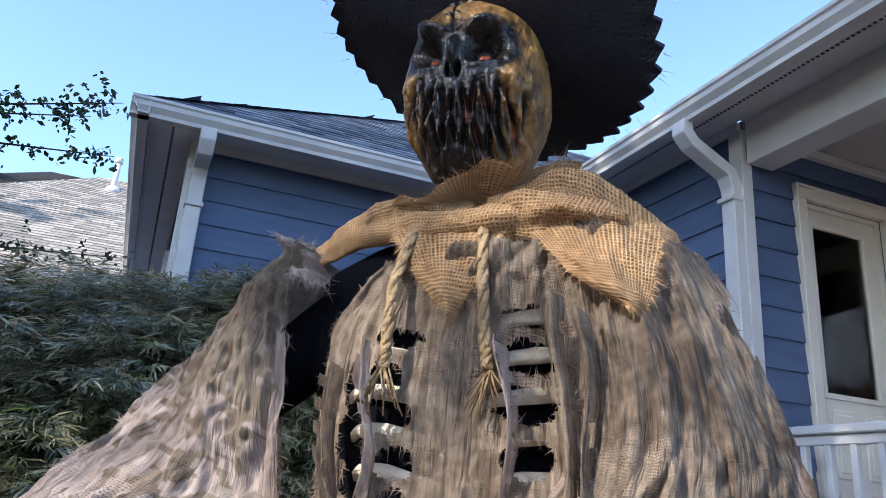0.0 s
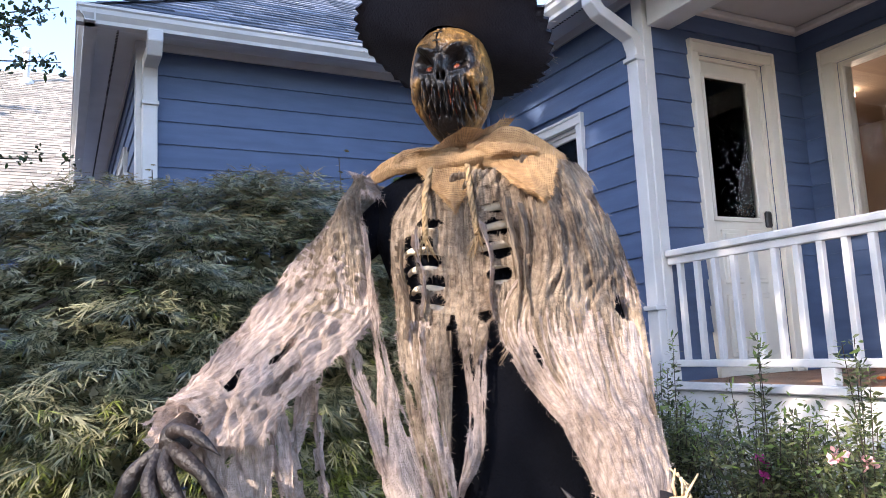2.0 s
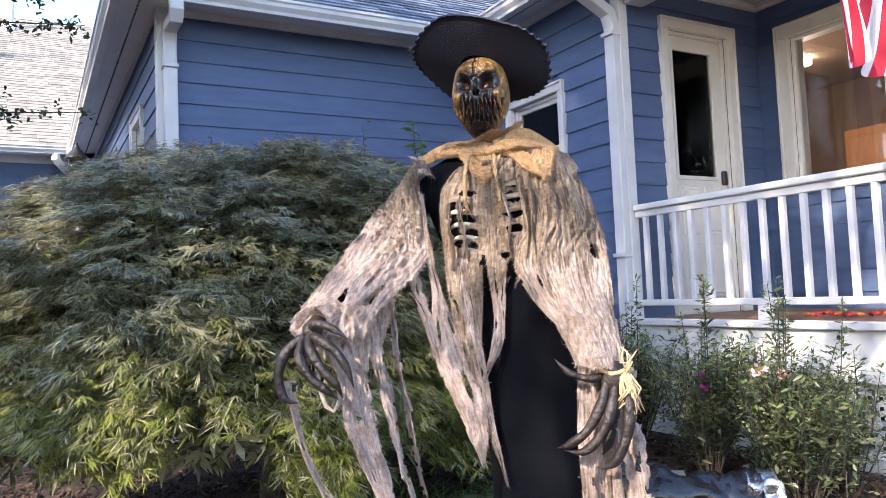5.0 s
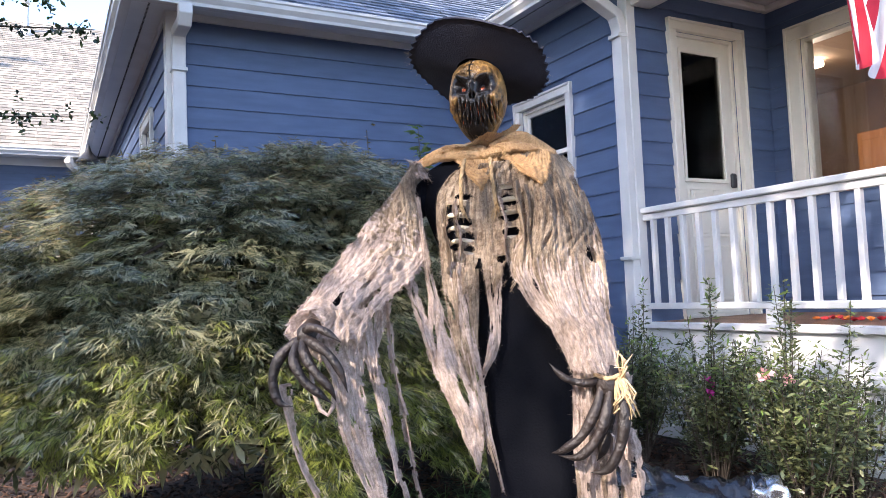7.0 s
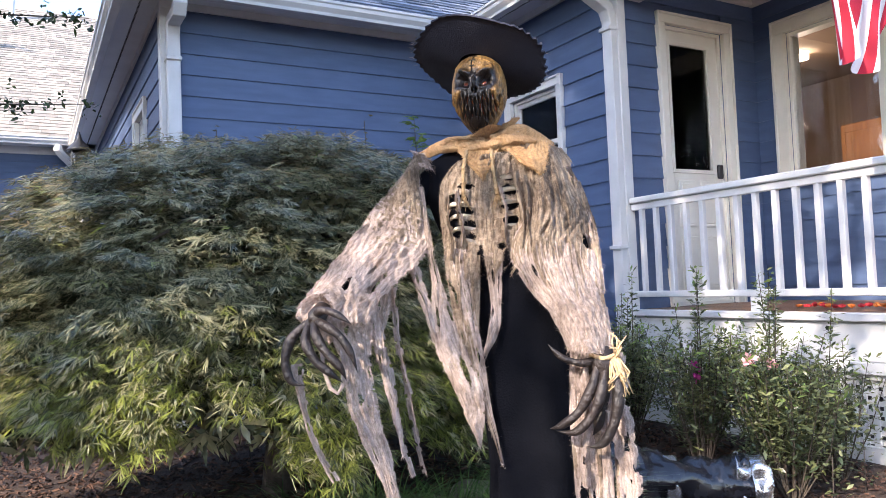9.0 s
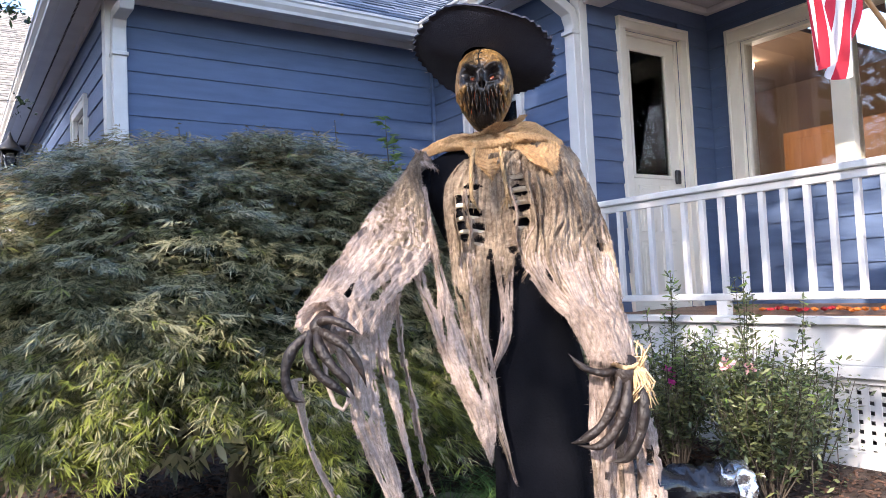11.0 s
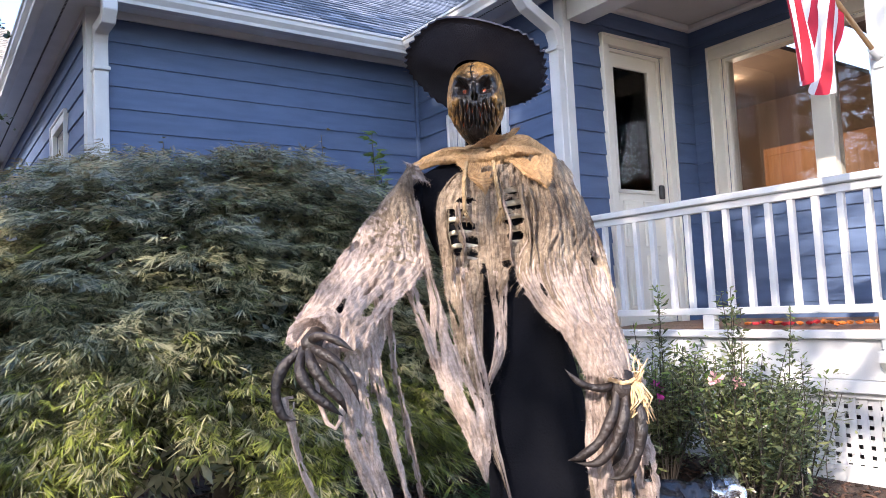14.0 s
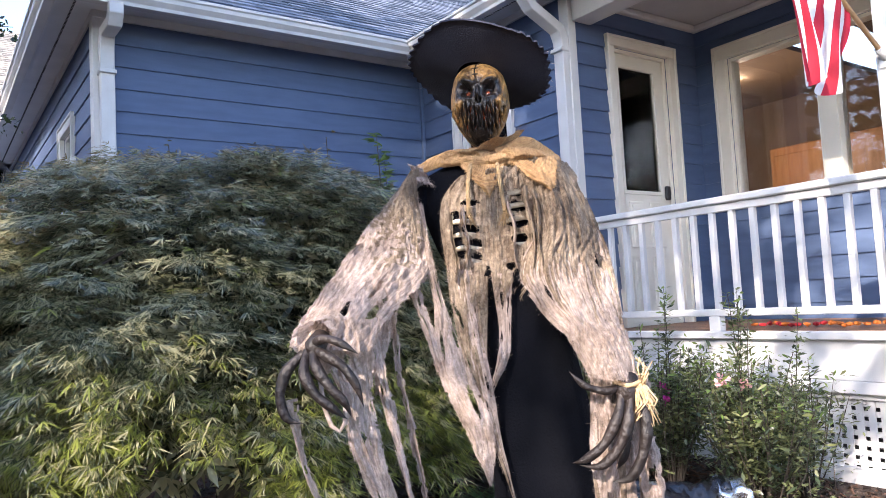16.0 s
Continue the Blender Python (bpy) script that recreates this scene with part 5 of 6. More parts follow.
cloth(robe, 56, 60, 4, None, 0.1, 0.01, 0.004)
ARM_L = [(-0.17, -0.01, 1.31), (-0.28, 0.02, 1.21), (-0.375, 0.09, 1.09), (-0.43, 0.22, 0.97), (-0.455, 0.32, 0.895)]
ARM_R = [(0.18, -0.01, 1.30), (0.25, 0.01, 1.19), (0.28, 0.05, 1.05), (0.295, 0.14, 0.90), (0.30, 0.22, 0.78)]
ftube([(u, f - 0.012, z - 0.01) for u, f, z in ARM_L], [0.045, 0.040, 0.034, 0.033, 0.03], 4, 12)
ftube([(u - 0.055, f - 0.01, z - 0.01) for u, f, z in ARM_R], [0.035, 0.03, 0.03, 0.028, 0.024], 4, 12)

# hat: tilted brim with a saw-toothed edge, low crown
HC, HT, HR = (-0.042, 0.015, 1.610), radians(23), radians(9)


def brim(r, a, h):
    x, y = r * math.cos(a), r * math.sin(a)
    z = h + 0.03 * (r / 0.2) ** 2 * (0.4 + 0.6 * math.sin(a * 2 + 0.6) ** 2) - 0.012
    y, z = y * math.cos(HT) - z * math.sin(HT), y * math.sin(HT) + z * math.cos(HT)
    x, z = x * math.cos(HR) + z * math.sin(HR), -x * math.sin(HR) + z * math.cos(HR)
    return L(HC[0] + x, HC[1] + y, HC[2] + z)


N = 176
for side, h in ((0, 0.0), (1, 0.006)):
    ring0 = None
    for r in (0.06, 0.10, 0.15, 0.178, 1.0):
        ring = []
        for k in range(N):
            a = 2 * math.pi * k / N
            if r == 1.0:
                front = max(0.0, math.sin(a) - 0.55) * 2.2      # the edge over the face is clean
                tooth = (0.010 + 0.007 * noise.noise(Vector((k * 0.35, 3, 0)))) * ((k % 4) / 3 - 0.4) * (1 - min(1, front))
                rr = 0.198 + tooth + 0.005 * noise.noise(Vector((math.cos(a) * 3, math.sin(a) * 3, 0)))
            else:
                rr = r
            ring.append(fig.verts.new(brim(rr, a, h)))
        if ring0:
            for k in range(N):
                f = fig.faces.new((ring0[k], ring0[(k + 1) % N], ring[(k + 1) % N], ring[k]) if side else (ring[k], ring[(k + 1) % N], ring0[(k + 1) % N], ring0[k]))
                f.material_index, f.smooth = 5, True
        ring0 = ring
    if side == 0:
        lower = ring0
for k in range(N):
    f = fig.faces.new((lower[k], lower[(k + 1) % N], ring0[(k + 1) % N], ring0[k]))
    f.material_index = 5
prev = None
for r, h in ((0.085, 0.0), (0.080, 0.06), (0.070, 0.11), (0.055, 0.13), (0.001, 0.132)):
    ring = [fig.verts.new(brim(r, 2 * math.pi * k / 32, h)) for k in range(32)]
    if prev:
        for k in range(32):
            f = fig.faces.new((prev[k], prev[(k + 1) % 32], ring[(k + 1) % 32], ring[k]))
            f.material_index, f.smooth = 5, True
    prev = ring
for k in range(38):                                   # loose threads on the edge
    a = fr.uniform(math.pi * 0.85, math.pi * 2.15)
    p, q = brim(0.205, a, 0), brim(0.205 + fr.uniform(0.006, 0.02), a + fr.uniform(-0.04, 0.04), -0.006)
    w = Vector((0, 0, 0.0006))
    f = fig.faces.new((fig.verts.new(p - w), fig.verts.new(p + w), fig.verts.new(q)))
    f.material_index = 1

# mask: an egg with hollow sockets, a nose pit and upright slits
MU, MF, MZ = -0.042, 0.030, 1.517
NU, NV = 250, 190
SLITS = [(-0.92, 0.16), (-0.76, 0.24), (-0.60, 0.30), (-0.45, 0.32), (-0.30, 0.30), (-0.15, 0.24), (0.0, 0.20), (0.14, 0.26), (0.28, 0.31), (0.42, 0.33), (0.56, 0.31), (0.70, 0.26), (0.85, 0.18)]


def hump(r):
    return (1 - r * r) ** 2 if r < 1 else 0.0


def mask_at(a, b):
    """a: turn from the front (-pi..pi), b: height angle. Gives the place, the smoke and the rust there."""
    x, z = math.sin(a) * math.cos(b), math.sin(b)
    y = math.cos(a) * math.cos(b)
    taper = 1.0 - 0.34 * max(0.0, -z - 0.1) ** 1.3 - 0.04 * max(0, z)
    full = min(1.5, max(0.01, math.cos(b)) ** -0.16) if b > 0 else 1.0             # a squarer outline than an egg's
    px, pz, py = 0.0815 * x * taper * full, 0.130 * (z if z < 0.55 else 0.55 + (z - 0.55) * 0.62), 0.100 * y * full * (1 - 0.10 * max(0, -z))
    n1 = noise.noise(Vector((x * 4, z * 4, y * 3 + 4)))
    n2 = noise.noise(Vector((x * 15, z * 10, y * 9)))
    push, smoke, rust = 0.0, 0.16 + 0.25 * n1, 0.0
    if y > 0.0:
        front = min(1, y * 3)
        smoke += front * (0.62 * hump(abs(x) / 0.95) ** 0.5 * (1 if z < 0.30 else max(0, 1 - (z - 0.30) * 5)))
        for sx in (-1, 1):
            ex, ez = x - sx * 0.40, z - 0.12 - 0.22 * sx * (x - sx * 0.40)
            r = math.hypot(ex / 0.30, ez / 0.19)
            push -= 0.028 * hump(r)
            smoke += 0.75 * hump(r / 1.45)
            eye = math.hypot(ex / 0.15, (ez + 0.03) / 0.085)
            push += 0.014 * hump(eye)
            rust += 1.1 * hump(eye / 1.1)
            smoke -= 0.5 * hump(eye / 1.1)
            brow = math.hypot((x - sx * 0.36) / 0.34, (z - 0.34 - 0.30 * (abs(x) - 0.36)) / 0.12)
            push += 0.016 * hump(brow)
            smoke -= 0.25 * hump(brow)
            cheek = math.hypot((x - sx * 0.66) / 0.24, (z + 0.10) / 0.14)
            push += 0.007 * hump(cheek)
            smoke -= 0.45 * hump(cheek)
            lid = math.hypot(ex / 0.22, (ez + 0.13) / 0.06)
            push += 0.006 * hump(lid)
        for sx in (-1, 1):
            pit = math.hypot((x - sx * 0.055) / 0.065, (z + 0.09) / 0.075)
            push -= 0.016 * hump(pit)
            smoke += 0.6 * hump(pit)
        bridge = math.hypot(x / 0.10, (z - 0.06) / 0.18)
        push += 0.014 * hump(bridge)
        tip = math.hypot(x / 0.07, (z + 0.11) / 0.06)
        push += 0.010 * hump(tip)
        mid_z = z + 0.46 - 0.20 * x * x
        for cx, hh in SLITS:
            sx = x * (1 + 0.35 * (z + 0.4)) - cx + 0.035 * math.sin(z * 11 + cx * 23)
            along = abs(mid_z) / hh
            if along < 1:
                k = max(0.0, 1 - abs(sx) / 0.045)
                ridge = max(0.0, 1 - abs(abs(sx) - 0.07) / 0.03)
                e = (1 - along ** 3)
                push += (-0.011 * k ** 0.8 + 0.0045 * ridge) * e
                smoke += (0.65 * k - 0.35 * ridge * (0.5 + n1)) * e
                if abs(cx) > 0.1:
                    rust += 1.5 * max(0.0, k - 0.2) * e * (0.6 + 1.2 * noise.noise(Vector((cx * 9, z * 6, 1))))
        chin = math.hypot(x / 0.30, (z + 0.80) / 0.14)
        smoke += 0.45 * hump(chin / 1.3)
        seam = abs(x + 0.05 - 0.03 * math.sin(z * 9))
        if z > 0.25:
            push -= 0.006 * max(0, 1 - seam / 0.025)
            smoke += 0.7 * max(0, 1 - seam / 0.03)
            st = abs((z * 5.5) % 1 - 0.5)
            if seam < 0.10 and st < 0.09:
                push += 0.004
                smoke += 0.5
    push += 0.0016 * n2 + 0.0009 * noise.noise(Vector((x * 40, z * 34, y * 30)))
    k = 1 + push / 0.09
    return (MU + px * k, MF + py * k, MZ + pz * (1 + push * 1.5)), smoke, rust


g = {}
for i in range(NU):
    for j in range(NV + 1):
        # columns crowd towards the face
        w = (i / NU - 0.5) * 2
        a = math.pi * (0.62 * w + 0.38 * w ** 3)
        b = (j / NV - 0.5) * math.pi
        p, smoke, rust = mask_at(a, b)
        v = fig.verts.new(L(*p))
        v[PAINT], v[EMB] = smoke, rust
        g[i, j] = v
for i in range(NU):
    for j in range(NV):
        f = fig.faces.new((g[i, j], g[(i + 1) % NU, j], g[(i + 1) % NU, j + 1], g[i, j + 1]))
        f.material_index, f.smooth = 6, True

# burlap: neck ruff, scarf rolls, torn points


def smooth_rows(rows, t):
    """A smooth line through rows (t, values...)."""
    n = len(rows)
    i = max(k for k in range(n - 1) if rows[k][0] <= t or k == 0)
    a, b, c, d = rows[max(i - 1, 0)], rows[i], rows[i + 1], rows[min(i + 2, n - 1)]
    x = min(1.0, max(0.0, (t - b[0]) / (c[0] - b[0])))
    return [0.5 * (2 * q + (r - p) * x + (2 * p - 5 * q + 4 * r - w) * x * x + (3 * q - p - 3 * r + w) * x ** 3) for p, q, r, w in zip(a[1:], b[1:], c[1:], d[1:])]


def panel(rows, nu, nv, mi, keep=None, bulge=0.02, pleat=0.006, seed=0, fray=0.4, length=0.014, wrinkle=0.007, grain=(22, 22, 4)):
    """A hanging sheet between two edges: rows of (t, u, f, z of one edge, u, f, z of the other)."""
    def fn(s, t):
        u0, f0, z0, u1, f1, z1 = smooth_rows(rows, t)
        wide = abs(u1 - u0)
        fold = noise.noise(Vector((s * wide * 34 + seed, t * 2.2, seed))) + 0.7 * noise.noise(Vector((s * wide * 90, t * 5 + seed, 4))) + 0.35 * noise.noise(Vector((s * wide * 60 + t * 9, t * 24, seed)))
        f = f0 + (f1 - f0) * s + bulge * math.sin(s * math.pi) + 1.9 * pleat * fold
        return (u0 + (u1 - u0) * s, f, z0 + (z1 - z0) * s)
    cloth(fn, nu, nv, mi, keep, fray, length, wrinkle, seed, grain)


def scarf_roll(line, seed, lobes=0.16, nu=56, nv=30):
    """A bunched roll of cloth along rows (t, u, f, z, radius), its folds running along it."""
    def fn(s, t):
        u, f, z, r = smooth_rows(line, s)
        a = t * 6.2832
        k = 1 + lobes * math.sin(a * 3 + 2.5 * s + seed) + lobes * 0.6 * math.sin(a * 5 - 4 * s + seed * 2) + 0.12 * math.sin(s * 11 + seed)
        return (u + 0.35 * r * math.sin(a * 2 + seed) * 0.3, f + r * k * math.cos(a), z + r * k * math.sin(a))
    cloth(fn, nu, nv, 2, None, 0.6, 0.010, 0.003, seed, (30, 30, 30))


cloth(lambda s, t: (MU + (0.058 + 0.046 * t + (0.010 * math.sin(s * 50) + 0.007 * math.sin(s * 93)) * t) * math.cos(s * 6.2832), 0.018 + (0.066 + 0.042 * t + (0.010 * math.sin(s * 44) + 0.007 * math.sin(s * 81)) * t) * math.sin(s * 6.2832),
                    1.376 + 0.026 * t + 0.006 * math.sin(s * 38) * t + 0.030 * t * math.cos(s * 6.2832) - 0.020 * t * math.sin(s * 6.2832)), 150, 12, 2, None, 1.0, 0.022, 0.003, 3)
cloth(lambda s, t: (MU + (0.050 + 0.034 * t) * math.cos(s * 6.2832), 0.02 + (0.055 + 0.034 * t) * math.sin(s * 6.2832), 1.385 - 0.035 * t + 0.004 * math.sin(s * 60)), 90, 8, 2, None, 0.6, 0.014, 0.004, 5)
cloth(lambda s, t: (MU + 0.062 * math.cos(s * 6.2832), 0.02 + 0.068 * math.sin(s * 6.2832), 1.385 - 0.070 * t), 70, 16, 2, None, 0.2, 0.01, 0.004, 28, (26, 26, 26))
scarf_roll([(0, -0.02, 0.092, 1.352, 0.018), (0.35, -0.09, 0.082, 1.360, 0.020), (0.7, -0.165, 0.045, 1.360, 0.019), (1, -0.235, 0.008, 1.345, 0.010)], 9)
scarf_roll([(0, -0.10, 0.085, 1.345, 0.014), (0.5, -0.03, 0.108, 1.338, 0.020), (1, 0.045, 0.095, 1.350, 0.016)], 12, 0.12, 40, 24)
scarf_roll([(0, -0.005, 0.080, 1.362, 0.020), (0.35, 0.050, 0.080, 1.370, 0.026), (0.7, 0.112, 0.052, 1.362, 0.026), (1, 0.170, 0.01, 1.340, 0.012)], 15, 0.30, 60, 34)
scarf_roll([(0, 0.005, 0.100, 1.352, 0.014), (0.5, 0.065, 0.102, 1.350, 0.022), (1, 0.125, 0.075, 1.346, 0.014)], 18, 0.2, 40, 24)
panel([(0, -0.100, 0.108, 1.340, 0.018, 0.110, 1.338), (0.5, -0.070, 0.122, 1.295, 0.000, 0.124, 1.293), (1, -0.030, 0.128, 1.246, -0.025, 0.128, 1.245)], 44, 44, 2, None, 0.010, 0.0015, 21, 0.95, 0.010, 0.002)
panel([(0, 0.030, 0.106, 1.345, 0.158, 0.060, 1.352), (0.5, 0.058, 0.122, 1.312, 0.152, 0.092, 1.300), (0.8, 0.088, 0.126, 1.280, 0.146, 0.112, 1.268), (1, 0.122, 0.124, 1.258, 0.140, 0.116, 1.252)], 44, 40, 2, None, 0.014, 0.003, 25, 0.95, 0.012, 0.003)

# ropes with whipped, frayed ends


def rope(pts, r, mi=3):
    P = []
    for a, b in zip(pts, pts[1:]):
        for k in range(8):
            P.append([p + (q - p) * k / 8 for p, q in zip(a, b)])
    P.append(list(pts[-1]))
    for ph in (0, 2.094, 4.189):
        ftube([(p[0] + r * 0.5 * math.cos(ph + i * 0.75), p[1] + r * 0.5 * math.sin(ph + i * 0.75), p[2]) for i, p in enumerate(P)], r * 0.62, mi, 6)


rope([(-0.052, 0.088, 1.358), (-0.074, 0.118, 1.33), (-0.082, 0.132, 1.28), (-0.083, 0.135, 1.225), (-0.085, 0.132, 1.20)], 0.0056)
rope([(-0.028, 0.09, 1.358), (-0.002, 0.122, 1.33), (0.004, 0.134, 1.27), (0.010, 0.136, 1.22), (0.012, 0.134, 1.20)], 0.0056)
rope([(MU + 0.060 * math.cos(a), 0.02 + 0.066 * math.sin(a), 1.362) for a in (k * 0.349 for k in range(19))], 0.007)
for cu in (-0.085, 0.013):
    for k in range(16):
        ftube([(cu + fr.uniform(-0.004, 0.004), 0.132, 1.205), (cu + fr.uniform(-0.022, 0.022), 0.136 + fr.uniform(-0.01, 0.01), 1.165 + fr.uniform(-0.01, 0.015))], [0.0013, 0.0008], 3, 3)

# ribs over the black chest
for k in range(6):
    z = 1.245 - 0.036 * k
    for sx in (-1, 1):
        w = 0.118 - 0.006 * k
        pts = [(-0.025 + sx * (0.012 + w * math.sin(t * 1.5)), 0.100 - 0.038 * (1 - math.cos(t * 1.5)), z + 0.020 * math.sin(t * 2.2) - 0.012 * t) for t in (j / 8 for j in range(9))]
        ftube(pts, [0.005, 0.006, 0.007, 0.008, 0.007, 0.007, 0.006, 0.005, 0.004], 10, 7)
ftube([(-0.025, 0.092, 1.27), (-0.025, 0.094, 1.15), (-0.022, 0.092, 1.03)], [0.011, 0.010, 0.008], 10, 8)

# gauze over the chest, torn open over the ribs
HOLES = [(-0.124, 1.190, 0.011, 0.020), (-0.093, 1.196, 0.013, 0.011), (-0.081, 1.232, 0.020, 0.007), (-0.122, 1.142, 0.012, 0.018), (-0.083, 1.160, 0.018, 0.013), (-0.112, 1.104, 0.012, 0.015), (-0.072, 1.119, 0.015, 0.011), (-0.070, 1.084, 0.011, 0.012),
         (0.043, 1.250, 0.017, 0.008), (0.043, 1.214, 0.021, 0.013), (0.042, 1.172, 0.023, 0.013), (0.047, 1.128, 0.016, 0.013), (0.020, 1.055, 0.010, 0.009), (-0.040, 1.020, 0.008, 0.030), (0.035, 1.020, 0.009, 0.022)]


def open_at(u, z):
    e = 0.35 * noise.noise(Vector((u * 70, z * 70, 2)))
    return any(math.hypot((u - a) / b, (z - c) / d) < 1.32 + e for a, c, b, d in HOLES)


CHEST = [(0, -0.105, 0.108, 1.305, 0.085, 0.100, 1.325), (0.12, -0.148, 0.095, 1.262, 0.11, 0.098, 1.275), (0.3, -0.166, 0.090, 1.195, 0.12, 0.10, 1.18), (0.55, -0.160, 0.100, 1.105, 0.115, 0.11, 1.09), (0.8, -0.152, 0.112, 1.035, 0.085, 0.122, 1.03), (1, -0.145, 0.12, 0.965, 0.035, 0.125, 0.965)]


def chest_keep(s, t):
    u0, f0, z0, u1, f1, z1 = smooth_rows(CHEST, t)
    if open_at(u0 + (u1 - u0) * s, z0 + (z1 - z0) * s):
        return False
    return t < 0.90 + 0.26 * ragged(s * 1.3, 4) + (0.2 if s < 0.4 else 0)


panel(CHEST, 130, 130, 0, chest_keep, 0.024, 0.004, 31, 0.4, 0.010, 0.006, (24, 24, 3))
panel([(0, -0.150, 0.118, 1.06, -0.085, 0.128, 1.05), (0.3, -0.138, 0.122, 0.93, -0.072, 0.130, 0.93), (0.6, -0.102, 0.13, 0.75, -0.045, 0.134, 0.75), (0.8, -0.068, 0.13, 0.63, -0.035, 0.13, 0.63), (1, -0.008, 0.13, 0.455, 0.0, 0.13, 0.453)], 26, 110, lambda s, t: 1 if s + 0.5 * noise.noise(Vector((s * 9, t * 9, 1))) > 0.55 else 0,
      lambda s, t: noise.noise(Vector((s * 6, t * 9, 3))) < 0.30, 0.012, 0.004, 41)
panel([(0, -0.035, 0.128, 1.04, 0.022, 0.128, 1.03), (0.4, -0.022, 0.128, 0.90, 0.008, 0.128, 0.90), (0.7, -0.030, 0.128, 0.82, 0.002, 0.128, 0.82), (1, -0.062, 0.132, 0.725, -0.054, 0.132, 0.723)], 22, 70, 1, lambda s, t: noise.noise(Vector((s * 6, t * 7, 8))) < 0.30, 0.010, 0.004, 43)
panel([(0, -0.092, 0.122, 1.04, -0.045, 0.126, 1.03), (0.5, -0.080, 0.124, 0.92, -0.050, 0.126, 0.92), (1, -0.068, 0.126, 0.80, -0.058, 0.126, 0.795)], 18, 60, 0, None, 0.008, 0.003, 45)
for k, (u, zt, zb, w) in enumerate(((-0.132, 1.20, 1.02, 0.010), (-0.100, 1.22, 1.06, 0.012), (0.070, 1.26, 0.99, 0.018), (0.025, 1.22, 1.05, 0.009), (0.092, 1.25, 1.05, 0.016))):
    ribbon((u, 0.138, zt), (u + 0.008, 0.138, zb), w, k % 2, 0.006, 46 + k, 0.4)

# cape over the farther arm, to the wrist
CAPE = [(0, 0.050, 0.090, 1.345, 0.190, -0.01, 1.342), (0.1, 0.072, 0.105, 1.27, 0.222, -0.03, 1.290), (0.35, 0.085, 0.122, 1.15, 0.268, 0.0, 1.15), (0.5, 0.040, 0.132, 1.04, 0.284, 0.05, 1.06), (0.65, 0.075, 0.155, 0.955, 0.292, 0.13, 0.945), (0.8, 0.145, 0.205, 0.865, 0.303, 0.20, 0.84), (1, 0.195, 0.24, 0.772, 0.305, 0.235, 0.762)]


def cape_keep(s, t):
    for a, b, ra, rb in ((0.94, 0.15, 0.10, 0.050), (0.88, 0.50, 0.055, 0.036), (0.22, 0.60, 0.022, 0.035), (0.10, 0.40, 0.03, 0.04), (0.97, 0.72, 0.04, 0.03)):
        if math.hypot((s - a) / ra, (t - b) / rb) < 1 + 0.35 * noise.noise(Vector((s * 18, t * 18, 1))):
            return False
    return s > 0.05 * ragged(t * 1.6, 8)


PALE_LOW = lambda s, t: 1 if t + 0.3 * noise.noise(Vector((s * 7, t * 4, 2))) + 0.22 * noise.noise(Vector((s * 44, t * 7, 9))) > 0.56 else 0
panel(CAPE, 120, 140, PALE_LOW, cape_keep, 0.052, 0.006, 51, 0.4, 0.016, 0.008, (20, 20, 3))
# the back of the cape
panel([(0, 0.188, -0.01, 1.340, 0.10, -0.07, 1.33), (0.35, 0.266, 0.0, 1.15, 0.18, -0.08, 1.13), (0.65, 0.288, 0.13, 0.945, 0.22, 0.02, 0.93), (1, 0.300, 0.235, 0.765, 0.25, 0.14, 0.76)], 24, 60, 0, None, 0.0, 0.005, 57)
# what hangs below the wrist
panel([(0, 0.200, 0.225, 0.775, 0.318, 0.22, 0.765), (0.3, 0.188, 0.215, 0.60, 0.325, 0.205, 0.60), (0.65, 0.196, 0.20, 0.36, 0.318, 0.19, 0.36), (1, 0.215, 0.19, 0.02, 0.320, 0.18, -0.02)], 60, 130, lambda s, t: 0 if noise.noise(Vector((s * 5, t * 3, 6))) > 0.25 else 1,
      lambda s, t: noise.noise(Vector((s * 7, t * 4, 7))) < 0.42 and t < 0.85 + 0.3 * ragged(s * 2, 9), 0.018, 0.008, 61)
ribbon((0.30, 0.23, 0.76), (0.345, 0.23, 0.30), 0.06, 1, 0.0, 66, 0.4, 12, 0.3)
ribbon((0.235, 0.24, 0.74), (0.222, 0.235, 0.42), 0.045, 1, 0.0, 67, 0.4, 10, 0.4)
# wrist binding
ftube([(0.283 + 0.036 * math.cos(a), 0.235 + 0.038 * math.sin(a), 0.755 + 0.004 * math.sin(a * 3)) for a in (k * 0.42 for k in range(31))], 0.0055, 11, 6)
for k in range(34):
    a0_ = (0.308 + fr.uniform(-0.012, 0.012), 0.265, 0.752 + fr.uniform(-0.01, 0.01))
    up = k < 7
    ftube([a0_, (a0_[0] + fr.uniform(-0.012, 0.03), 0.275 + fr.uniform(-0.01, 0.012), a0_[2] + (0.035 if up else -0.04)), (a0_[0] + fr.uniform(-0.03, 0.035), 0.275 + fr.uniform(-0.015, 0.02), a0_[2] + (fr.uniform(0.03, 0.07) if up else -fr.uniform(0.06, 0.10)))], [0.003, 0.0026, 0.0014], 11, 4)

# sleeve over the nearer arm, lifted and reaching forward
SLEEVE = [(0, -0.238, 0.0, 1.352, -0.206, 0.045, 1.335), (0.12, -0.264, 0.02, 1.330, -0.226, 0.068, 1.285), (0.35, -0.340, 0.05, 1.23, -0.205, 0.098, 1.17), (0.55, -0.401, 0.10, 1.137, -0.190, 0.115, 1.06), (0.75, -0.468, 0.19, 1.02, -0.262, 0.20, 0.97), (0.9, -0.512, 0.27, 0.935, -0.312, 0.26, 0.90), (1, -0.520, 0.33, 0.885, -0.330, 0.29, 0.86)]


